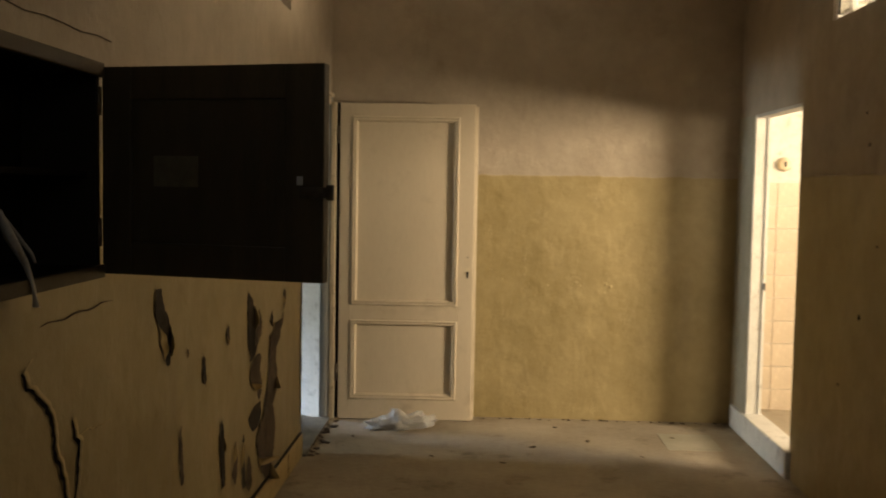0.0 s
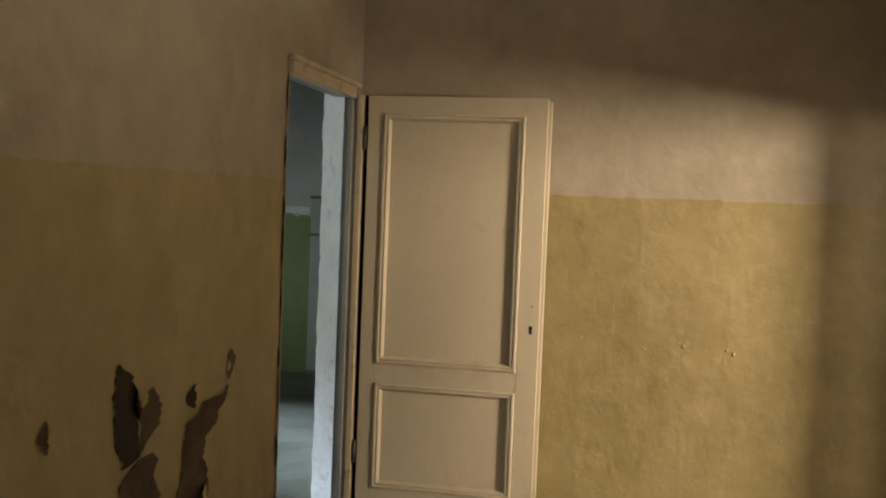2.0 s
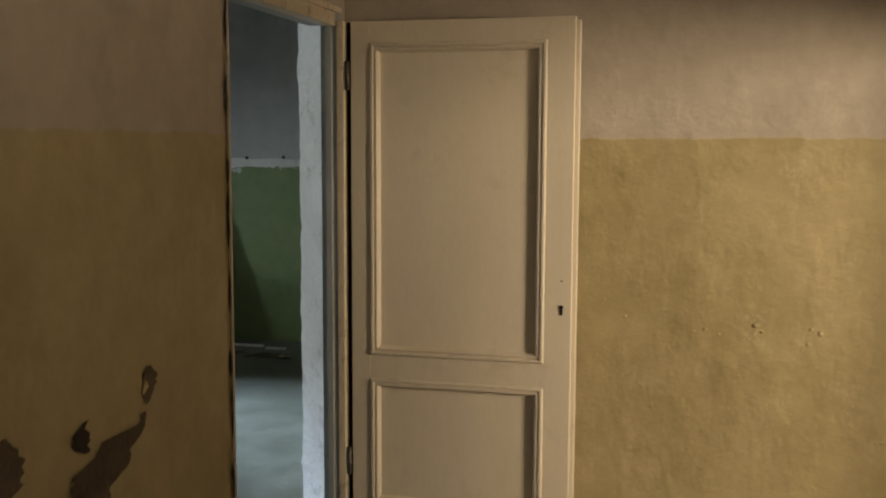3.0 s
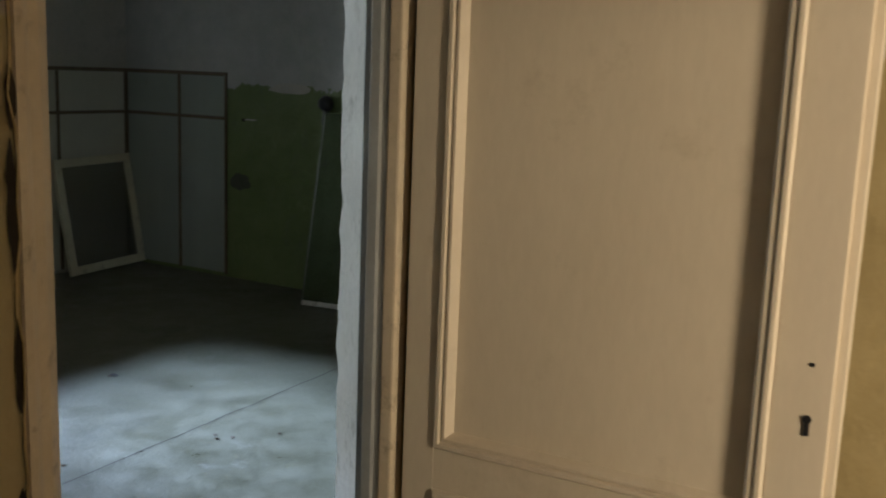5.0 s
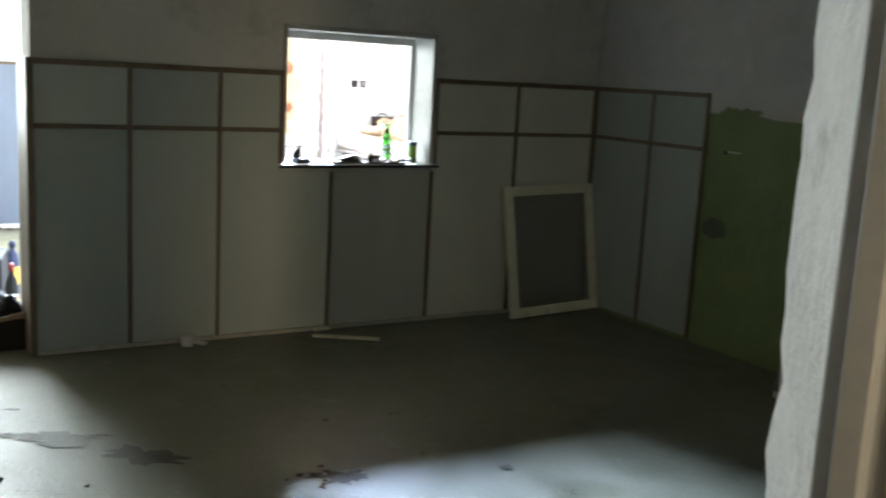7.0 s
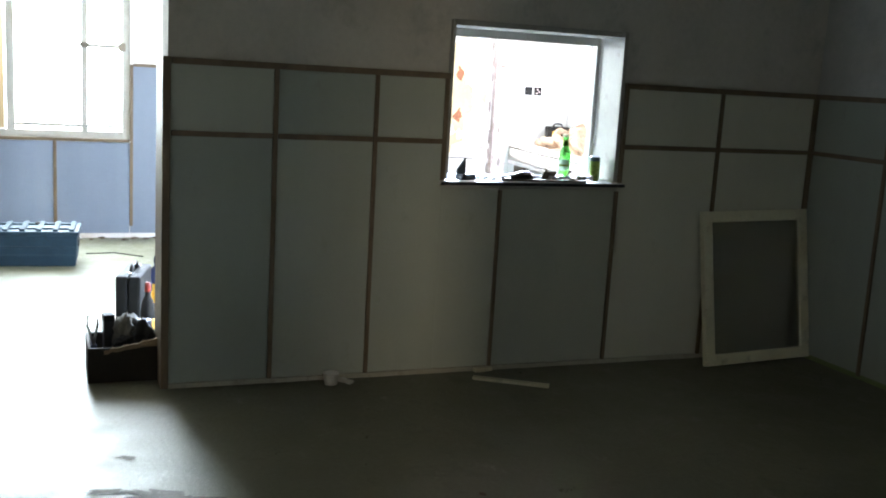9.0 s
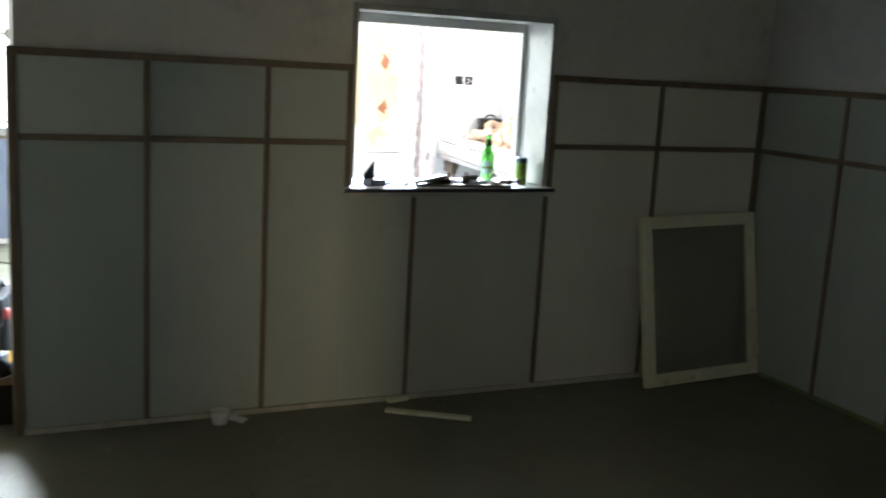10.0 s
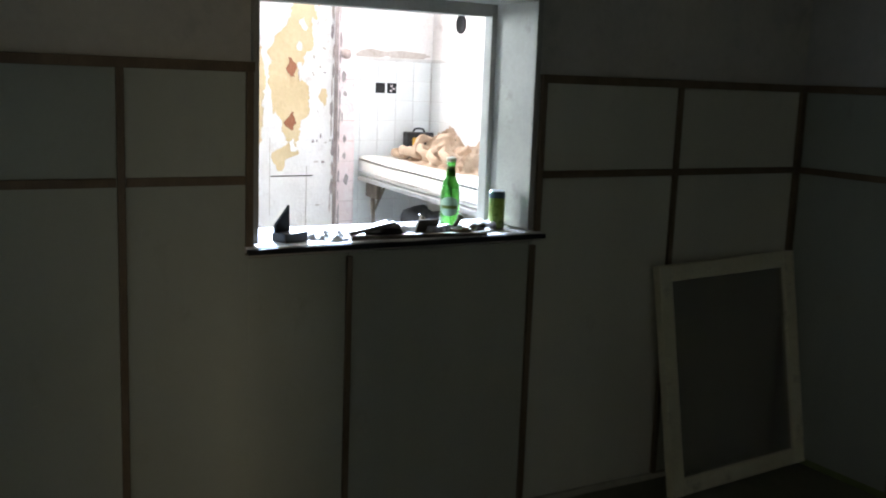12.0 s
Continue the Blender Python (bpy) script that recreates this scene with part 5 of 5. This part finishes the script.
part("glass_body", bm, M["bottle_glass"], bt, smooth=True)
bm = bmesh.new()
ring = [(0.0307 * math.cos(a), 0.0307 * math.sin(a), z) for z in (0.045, 0.105) for a in [radians(-95 + 7.5 * k) for k in range(17)]]
vs = [bm.verts.new((x, y, 0.075 + (z - 0.075) * (0.35 + 0.65 * math.sin(math.pi * (i % 17) / 16) ** 0.5))) for i, (x, y, z) in enumerate(ring)]
for i in range(16):
    bm.faces.new((vs[i], vs[i + 1], vs[18 + i], vs[17 + i]))
part("label", bm, M["bottle_label"], bt, "pale oval paper label", True)
bm = bmesh.new()
ring = [bm.verts.new((0.0311 * math.cos(a), 0.0311 * math.sin(a), z)) for z in (0.068, 0.078) for a in [radians(-85 + 7.0 * k) for k in range(15)]]
for i in range(14):
    bm.faces.new((ring[i], ring[i + 1], ring[16 + i], ring[15 + i]))
part("label_band", bm, M["can_green"], bt, "dark band across the label", True)
bm = bmesh.new()
lathe(bm, ((0.0155, 0.212), (0.0155, 0.223), (0.012, 0.226)), 20)
part("bottle_cap", bm, M["sash_paint"], bt, "", True)
bm = bmesh.new()
lathe(bm, ((0.0142, 0.168), (0.0142, 0.198)), 20)
part("neck_foil", bm, M["can_green"], bt, "", True)
cn = thing("drink_can", "dark green drinks can standing on the hatch sill", "can", pose(-5.91, 7.39, SILL))
bm = bmesh.new()
lathe(bm, ((0.024, 0), (0.027, 0.006), (0.027, 0.118), (0.024, 0.126)), 28)
part("can_body", bm, M["can_green"], cn, smooth=True)
bm = bmesh.new()
lathe(bm, ((0.0272, 0.104), (0.0274, 0.105), (0.0274, 0.118), (0.0245, 0.125)), 28)
part("can_shoulder", bm, M["can_blue"], cn, "dark blue printed shoulder", True)
bm = bmesh.new()
lathe(bm, ((0.0245, 0.125), (0.0245, 0.129), (0.021, 0.127)), 24)
part("can_rim", bm, M["steel"], cn, smooth=True)

br = thing("plastic_holder", "black triangular plastic bracket on the hatch sill", "bracket", pose(-5.87, 6.64, SILL, 0, 0, 20))
bm = bmesh.new()
box(bm, -0.03, 0.03, -0.045, 0.045, 0, 0.028)
bevel(bm, 0.005)
part("base", bm, M["black"], br)
bm = bmesh.new()
vs = [bm.verts.new(c) for c in ((-0.02, -0.045, 0.028), (-0.02, 0.01, 0.028), (-0.02, 0.008, 0.105), (-0.012, -0.045, 0.028), (-0.012, 0.01, 0.028), (-0.012, 0.008, 0.105), (-0.02, -0.045, 0.05), (-0.012, -0.045, 0.05))]
for f in ((0, 1, 2, 6), (3, 7, 5, 4), (0, 3, 4, 1), (1, 4, 5, 2), (2, 5, 7, 6), (6, 7, 3, 0)):
    bm.faces.new([vs[i] for i in f])
part("fin", bm, M["black"], br)
for k, (x, y, a, w, mt) in enumerate(((-5.90, 6.73, 30, 0.05, "white_trim"), (-5.93, 6.79, 75, 0.04, "white_trim"), (-5.86, 6.77, 10, 0.045, "white_trim"))):
    rag(pose(x, y, SILL, 0, 0, a), (w, w * 0.7, 0.05), M[mt], "paper_scrap", "crumpled white paper scrap on the hatch sill", "paper", 20 + k)
fr = thing("metal_frame_piece", "dark angled metal frame piece lying across the sill", "metal part", pose(-5.835, 6.82, SILL, 0, 0, 0))
for b, a, lift in (((0, 0.46, -0.012, 0.012, 0, 0.012), 85, 0), ((0, 0.17, -0.01, 0.01, 0.012, 0.026), 112, -7), ((0, 0.15, -0.008, 0.008, 0.012, 0.024), 84, -12)):
    slab("bar", b, M["iron"], fr, 0.003, m=pose(0, 0, 0, 0, lift, a))
for k, (x, y, z, a, L) in enumerate(((-5.90, 7.02, 0, 75, 0.10), (-5.86, 7.10, 0, 100, 0.08), (-5.92, 7.14, 0, 20, 0.07), (-5.88, 7.17, 0, 60, 0.06), (-5.85, 7.26, 0, 120, 0.07), (-5.90, 7.29, 0, 80, 0.08))):
    t = thing("pipe_fitting", "dull metal pipe fitting lying on the hatch sill", "fitting", pose(x, y, SILL + 0.014, 0, 90, a), "fittings on the sill")
    bm = bmesh.new()
    lathe(bm, ((0.014, 0), (0.014, 0.02), (0.010, 0.022), (0.010, L - 0.02), (0.013, L - 0.018), (0.013, L)), 14)
    part("tube", bm, M["iron"] if k == 4 else M["aluminium"], t, smooth=True)
    bm = bmesh.new()
    lathe(bm, ((0.006, 0), (0.006, 0.04), (0.012, 0.042), (0.012, 0.05)), 10)
    part("valve_stem", bm, M["iron"], t, "", True, pose(0, 0, L / 2, 0, 90 if k % 3 else -60, 0))
for k, (x, y, a, tilt, w, h) in enumerate(((-5.90, 6.90, 62, 60, 0.11, 0.07), (-5.93, 6.98, 40, 52, 0.07, 0.06), (-5.87, 7.06, 95, 20, 0.08, 0.05))):
    pt = thing("metal_offcut", "bent dark sheet-metal offcut propped on the sill", "metal part", pose(x, y, SILL + 0.002, 0, 0, a), "offcuts on the sill")
    slab("sheet", (0, w, -0.003, 0.003, 0, h), M["iron"], pt, 0.001, m=pose(0, 0, 0, tilt, 0, 0))
    slab("flange", (0, w, -0.03, 0.003, 0, 0.004), M["case_grey"], pt, 0.001)
tin = thing("shallow_tin", "small brown ashtray tin under the bottle", "tin", pose(-5.84, 7.21, SILL))
bm = bmesh.new()
lathe(bm, ((0.034, 0), (0.036, 0.018), (0.033, 0.018), (0.031, 0.003)), 20)
part("bowl", bm, M["cardboard"], tin, smooth=True)

# ---------- annex beyond the hatch ----------


def couch(m):
    """Examination couch: padded top on a folding steel frame; x runs along it."""
    L, W, Z = 2.4, 0.66, 0.88
    c = thing("treatment_couch", "white padded couch on a folding aluminium frame", "couch", m)
    bm = bmesh.new()
    box(bm, 0, L, 0, W, Z - 0.14, Z)
    bmesh.ops.subdivide_edges(bm, edges=bm.edges[:], cuts=6, use_grid_fill=True)
    bevel_edges = [e for e in bm.edges if len(e.link_faces) == 2 and e.calc_face_angle(0) > 1]
    bmesh.ops.bevel(bm, geom=bevel_edges, offset=0.035, segments=4, affect="EDGES", profile=0.6)
    for v in bm.verts:
        v.co.z += 0.008 * noise.noise(v.co * 4)
    part("mattress", bm, M["mattress"], c, "creased white vinyl mattress", True)
    for y in (0.02, W - 0.02):
        slab("side_rail", (0.06, L, y - 0.04, y + 0.015, Z - 0.175, Z - 0.145), M["aluminium"], c, 0.004)
    for x in (0.02, L / 2, L - 0.04):
        slab("cross_rail", (x, x + 0.03, 0.035, W - 0.035, Z - 0.185, Z - 0.155), M["aluminium"], c, 0.003)
    for x in (0.18, L - 0.25):
        slab("bracket", (x - 0.08, x + 0.14, 0.03, 0.07, Z - 0.29, Z - 0.191), M["iron"], c, 0.004)
        for y in (0.05, W - 0.05):
            bm = bmesh.new()
            tube(bm, [(x, y, Z - 0.2), (x + 0.04, y, 0.4), (x + 0.02, y, 0.0)], 0.016)
            part("leg", bm, M["iron"], c, "", True)
        bm = bmesh.new()
        tube(bm, [(x + 0.22, 0.06, Z - 0.19), (x + 0.03, 0.06, 0.5)], 0.010)
        part("brace", bm, M["iron"], c, "", True)
    return c


M["dark_cloth"] = surface("dark_grey_cloth", (0.05, 0.05, 0.055), (0.09, 0.09, 0.095), 10, 80, 0.85, 0.05, 0.3)
couch(pose(-9.835, 8.725, 0, 0, 0, -5.3))


def canvas_heap(m):
    """A heap of rumpled canvas: one crumpled sheet over mounds, with a looped edge and loose folds before it."""
    h = thing("canvas_heap", "heap of rumpled beige canvas on the couch", "canvas", m)
    mounds = ((0.46, 0.30, 0.24, 0.17, 0.17), (0.66, 0.22, 0.10, 0.16, 0.16), (0.90, 0.26, 0.15, 0.17, 0.18), (1.14, 0.26, 0.17, 0.18, 0.19), (0.22, 0.22, 0.07, 0.17, 0.14))

    def fold(q):
        warp = q + 0.35 * Vector((noise.noise(q * 1.7), noise.noise(q * 1.7 + Vector((4, 0, 0))), 0))
        a = 1 - min(1, abs(noise.noise(Vector((warp.x * 2.6 + warp.y * 1.3, warp.y * 1.5, 3.0)))) * 2.6)
        b = 1 - min(1, abs(noise.noise(Vector((warp.x * 5.5 - warp.y * 3.0, warp.y * 4.0, 8.0)))) * 2.4)
        return a ** 1.6 * 0.75 + b ** 1.5 * 0.3

    bm = bmesh.new()
    nx, ny = 130, 60
    grid = []
    for i in range(nx + 1):
        row = []
        for j in range(ny + 1):
            x, y = 0.02 + 1.36 * i / nx, 0.02 + 0.56 * j / ny
            z = sum(k * math.exp(-((x - cx) / rx) ** 2 * 1.4 - ((y - cy) / ry) ** 2 * 1.4) for cx, cy, k, rx, ry in mounds)
            rim = min(1, z / 0.05)
            f = fold(Vector((x * 3.2, y * 3.2, 0)))
            sway = 0.05 * (f - 0.4) * rim
            row.append(bm.verts.new((x + sway, y - sway * 1.3, max(0.0, (z - 0.012) * (0.78 + 0.30 * f) + 0.045 * (f - 0.45) * rim))))
        grid.append(row)
    for p, q in zip(grid, grid[1:]):
        for j in range(ny):
            bm.faces.new((p[j], q[j], q[j + 1], p[j + 1]))
    part("cloth_sheet", bm, M["canvas"], h, smooth=True)
    folds = (  # centre x, y, z, half length, half depth, rise, first and last angle, thickness
        (0.12, 0.13, 0.020, 0.12, 0.09, 0.03, 40, 330, 0.020), (0.19, 0.17, 0.04, 0.13, 0.06, 0.03, 20, 210, 0.018), (0.29, 0.09, 0.025, 0.12, 0.06, 0.05, 150, 400, 0.022),
        (0.43, 0.14, 0.05, 0.07, 0.08, 0.11, 70, 270, 0.022), (0.57, 0.11, 0.03, 0.09, 0.07, 0.08, 100, 340, 0.022), (0.80, 0.08, 0.03, 0.11, 0.06, 0.05, 90, 320, 0.024), (1.02, 0.08, 0.03, 0.10, 0.07, 0.08, 100, 340, 0.024))
    for i, (cx, cy, cz, ex, ey, up, a0, a1, r0) in enumerate(folds):
        bm = bmesh.new()
        pts = []
        for k in range(25):
            a = radians(a0 + (a1 - a0) * k / 24)
            pts.append((cx + ex * math.cos(a) * (1 + 0.2 * math.sin(2 * a + i)), cy + ey * math.sin(a), cz + up * math.sin(math.pi * k / 24)))
        tube(bm, pts, lambda f: r0 * (0.55 + 0.6 * math.sin(math.pi * (0.08 + 0.84 * f)) + 0.18 * math.sin(f * 19 + i)), 16, 1.25)
        for v in bm.verts:
            v.co += Vector((0, 0, 0.012 * noise.noise(v.co * 18 + Vector((i, 0, 0))))) + Vector((0, 1, 0)) * 0.010 * noise.noise(v.co * 40)
            v.co.z = max(0.0, v.co.z)
        part("fold", bm, M["canvas"], h, smooth=True)
    return h


canvas_heap(pose(-9.66, 8.86, 0.878, 0, 0, -5.3))
bundle("sack", "dark grey sack slumped on the floor under the couch", "sack", (-9.17, 8.95, 0.29), (0.24, 0.2, 0.3), M["dark_cloth"], 13, 0.0)
bx = thing("battery_box", "small black battery box with a carrying handle", "battery", pose(-9.81, 9.08, 0.88, 0, 0, -3))
slab("body", (0, 0.10, 0, 0.215, 0, 0.18), M["black"], bx, 0.012)
slab("label_plate", (0.10, 0.103, 0.035, 0.075, 0.085, 0.14), M["yellow_label"], bx, 0.001, "orange label, blank")
bm = bmesh.new()
tube(bm, [(0.05, 0.06, 0.175), (0.05, 0.075, 0.202), (0.05, 0.11, 0.208), (0.05, 0.145, 0.202), (0.05, 0.16, 0.175)], 0.008)
part("handle", bm, M["black"], bx, "", True)

bm = bmesh.new()
box(bm, WX, WX + 0.07, 8.543, 8.68, 0, TOP)
bevel(bm, 0.012)
pilaster = setting("wall_pilaster", bm, M["pink"], "stained faded pink pilaster in the annex", "pilaster")
slab("dirty_return", (WX + 0.001, WX + 0.064, 8.5395, 8.5428, 0.02, 2.6), M["joint_dirt"], pilaster, 0.0, "soiled side of the pilaster")
rnd = random.Random(17)
for k in range(13):
    z = 0.25 + 0.14 * k + rnd.uniform(0, 0.03)
    peel(pilaster, WX + 0.0705, 1, 8.5445, 8.5445 + rnd.uniform(0.006, 0.02), z, z + rnd.uniform(0.08, 0.16), 170 + k, 0, "joint_dirt", "white_plaster", 0.001)
for k in range(12):
    y = 8.512 + rnd.uniform(-0.006, 0.01)
    peel(wall_far_west, WX, 1, y, y + rnd.uniform(0.010, 0.03), 0.45 + 0.14 * k, 0.45 + 0.14 * k + rnd.uniform(0.08, 0.18), 190 + k, 0, "joint_dirt" if k % 2 else "rust_stain", "white_plaster", 0.002)
for k in range(10):
    z = 0.104 + 0.1475 * k
    slab("tile_joint", (WX + 0.069, WX + 0.0714, 8.548, 8.676, z - 0.0015, z + 0.0015), M["rust_stain"], pilaster)
    if k > 3:
        y = rnd.uniform(8.56, 8.60)
        peel(pilaster, WX + 0.0705, 1, y, y + rnd.uniform(0.012, 0.035), z + rnd.uniform(-0.03, 0.03), z + rnd.uniform(0.04, 0.07), 240 + k, 0, "joint_dirt", "white_plaster", 0.001)
stub = tagged(new("pipe_stub", None), "brown rusty pipe stub on the pilaster", "pipe")
stub.matrix_world = pose(WX + 0.068, 8.592, 1.61, 0, 90, 0)
bm = bmesh.new()
lathe(bm, ((0.036, 0), (0.038, 0.012), (0.026, 0.02), (0.022, 0.04)), 16)
for v in bm.verts:
    v.co *= 1 + 0.25 * noise.noise(v.co * 40)
part("flange", bm, M["rust_stain"], stub, smooth=True)


def blotch(parent, rows, seed, material, lift, label):
    """A ragged layer of old paint on the outer wall; rows give (height, first, last) across it."""
    bm = bmesh.new()
    pts = []
    for (za, a0, a1), (zb, b0, b1) in zip(rows, rows[1:]):
        n = max(3, int(abs(za - zb) / 0.008))
        for k in range(n):
            f = k / n
            s = f * f * (3 - 2 * f)
            z = za + (zb - za) * f
            e0 = 0.03 * noise.noise(Vector((seed, z * 14, 1))) + 0.016 * noise.noise(Vector((seed, z * 50, 2)))
            e1 = 0.03 * noise.noise(Vector((seed, z * 14, 7))) + 0.016 * noise.noise(Vector((seed, z * 50, 8)))
            y0, y1 = a0 + (b0 - a0) * s + e0, a1 + (b1 - a1) * s + e1
            pts.append((min(y0, y1 - 0.004), max(y1, y0 + 0.004), z))
    la = [bm.verts.new((WX + lift, p[0], p[2])) for p in pts]
    ra = [bm.verts.new((WX + lift, p[1], p[2])) for p in pts]
    for i in range(len(pts) - 1):
        bm.faces.new((la[i], ra[i], ra[i + 1], la[i + 1]))
    part("paint_layer", bm, M[material], parent, label)


OLD = "older ochre paint layer laid bare"
blotch(wall_far_west, ((2.0, 8.22, 8.42), (1.86, 8.20, 8.40), (1.76, 8.11, 8.36), (1.66, 8.06, 8.38), (1.58, 8.04, 8.30), (1.45, 8.04, 8.27), (1.35, 8.05, 8.34), (1.20, 8.07, 8.35), (1.10, 8.13, 8.28), (1.0, 8.17, 8.27), (0.96, 8.20, 8.25)), 1, "ochre", 0.003, OLD)
blotch(wall_far_west, ((0.97, 8.19, 8.25), (0.90, 8.08, 8.26), (0.84, 8.06, 8.17), (0.76, 8.12, 8.15)), 2, "ochre", 0.0035, OLD)
blotch(wall_far_west, ((1.64, 7.93, 7.98), (1.4, 7.90, 8.02), (1.2, 7.90, 8.0), (1.0, 7.88, 7.99), (0.93, 7.9, 7.95)), 3, "ochre", 0.004, OLD)
blotch(wall_far_west, ((1.36, 8.44, 8.47), (1.30, 8.42, 8.48), (1.23, 8.45, 8.47)), 4, "ochre", 0.004, OLD)
blotch(wall_far_west, ((1.57, 8.18, 8.21), (1.50, 8.17, 8.25), (1.43, 8.20, 8.24)), 5, "brick_red", 0.006, "bare red brick under the paint")
blotch(wall_far_west, ((1.19, 8.20, 8.23), (1.12, 8.17, 8.24), (1.05, 8.20, 8.22)), 6, "brick_red", 0.0065, "bare red brick under the paint")
LOOSE = "loose white flake still hanging on"
for k, (y, z, w, h) in enumerate(((8.13, 1.83, 0.035, 0.09), (8.26, 1.65, 0.025, 0.04), (8.09, 1.08, 0.04, 0.11), (8.27, 1.47, 0.018, 0.07), (8.22, 0.95, 0.03, 0.05), (8.02, 1.28, 0.02, 0.09), (8.31, 1.09, 0.03, 0.04), (8.29, 1.80, 0.03, 0.05))):
    blotch(wall_far_west, ((z + h, y - 0.004, y + 0.004), (z + h * 0.4, y - w, y + w), (z - h * 0.3, y - w * 0.7, y + w), (z - h, y - 0.003, y + 0.005)), 20 + k, "annex_plaster", 0.010 + 0.002 * k, LOOSE)
rnd = random.Random(29)
for k in range(18):
    z = 0.80 + 0.068 * k + rnd.uniform(-0.02, 0.02)
    side_y = rnd.choice((8.03, 8.31, 8.34, 8.37))
    y, w, h = side_y + rnd.uniform(-0.02, 0.02), rnd.uniform(0.010, 0.026), rnd.uniform(0.025, 0.06)
    blotch(wall_far_west, ((z + h, y - 0.003, y + 0.004), (z + h * 0.35, y - w, y + w * 0.8), (z - h * 0.3, y - w * 0.6, y + w), (z - h, y - 0.002, y + 0.004)), 60 + k, "annex_plaster", 0.012 + 0.0015 * (k % 5), LOOSE)
for k in range(16):
    z, y = rnd.uniform(0.5, 2.0), rnd.uniform(8.36, 8.52)
    w, h = rnd.uniform(0.004, 0.016), rnd.uniform(0.005, 0.02)
    blotch(wall_far_west, ((z + h, y - 0.002, y + 0.002), (z, y - w, y + w), (z - h, y - 0.002, y + 0.003)), 90 + k, "stain_beige" if k % 3 else "joint_dirt", 0.0045, "small chip in the plaster")
for y, z, L in ((8.05, 0.45, 0.55), (8.33, 0.30, 0.50)):
    slab("plaster_joint", (WX, WX + 0.0035, y, y + 0.004, z, z + L), M["stain_beige"], wall_far_west, 0.0, "faint upright joint in the plaster")
slab("scratch", (WX, WX + 0.004, 8.06, 8.38, 0.728, 0.736), M["black_inside"], wall_far_west, 0.0, "thin dark scratch in the plaster")

# white tiles of the annex
bm = bmesh.new()
box(bm, WX, WX + 0.003, 8.60, 9.348, 0.1, 1.58)
part("grout_bed", bm, M["grout"], wall_far_west)
bm = bmesh.new()
box(bm, WX + 0.004, -7.0, 9.344, 9.3475, 0.1, 1.58)
part("grout_bed", bm, M["grout"], wall_annex_north)
tiles(wall_far_west, M["white_tile"], (WX + 0.002, 8.5975, 0.104), (0, 1, 0), (0, 0, 1), (1, 0, 0), 5, 10, 0.1475)
tiles(wall_annex_north, M["white_tile"], (WX + 0.015, 9.3445, 0.104), (1, 0, 0), (0, 0, 1), (0, -1, 0), 19, 10, 0.1475)
slab("plaster_ledge", (WX, WX + 0.02, 8.681, 9.345, 1.575, 1.60), M["grout"], wall_far_west, 0.006, "rough broken plaster edge over the tiles")
slab("plaster_ledge", (WX + 0.02, -7.0, 9.332, 9.35, 1.575, 1.60), M["grout"], wall_annex_north, 0.006)
for y in (8.87, 8.965):
    sk = thing("socket_box", "open dark square socket box in the tiles", "socket", pose(WX + 0.008, y, 1.34), "twin socket boxes")
    for b in ((0, 0.006, 0, 0.075, 0, 0.008), (0, 0.006, 0, 0.075, 0.067, 0.075), (0, 0.006, 0, 0.008, 0.008, 0.067), (0, 0.006, 0.067, 0.075, 0.008, 0.067)):
        slab("rim", b, M["case_grey"], sk)
    slab("back", (0, 0.002, 0.008, 0.067, 0.008, 0.067), M["black"], sk)
    if y > 8.9:
        for k, (a, b) in enumerate(((0.022, 0.018), (0.046, 0.034), (0.028, 0.052))):
            slab("wire_stub", (0.002, 0.007, a, a + 0.016, b - 0.006, b + 0.006), M["pink"], sk, 0.002, "torn plaster and wire ends")
bm = bmesh.new()
lathe(bm, ((0.07, 0), (0.07, 0.006), (0.06, 0.008), (0.055, 0.002)), 24)
for k, (y0, y1, z0, z1) in enumerate(((8.70, 8.95, 1.59, 1.66), (8.9, 9.25, 1.60, 1.655), (9.05, 9.33, 1.585, 1.64))):
    peel(wall_far_west, WX, 1, y0, y1, z0, z1, 210 + k, 0, "stain_beige", "white_plaster", 0.002)
vent = tagged(new("vent_hole", mesh_of("vent_hole", bm, M["case_grey"], True)), "round dark vent hole high in the wall", "vent")
vent.matrix_world = pose(-9.46, 9.348, 1.855, 90)
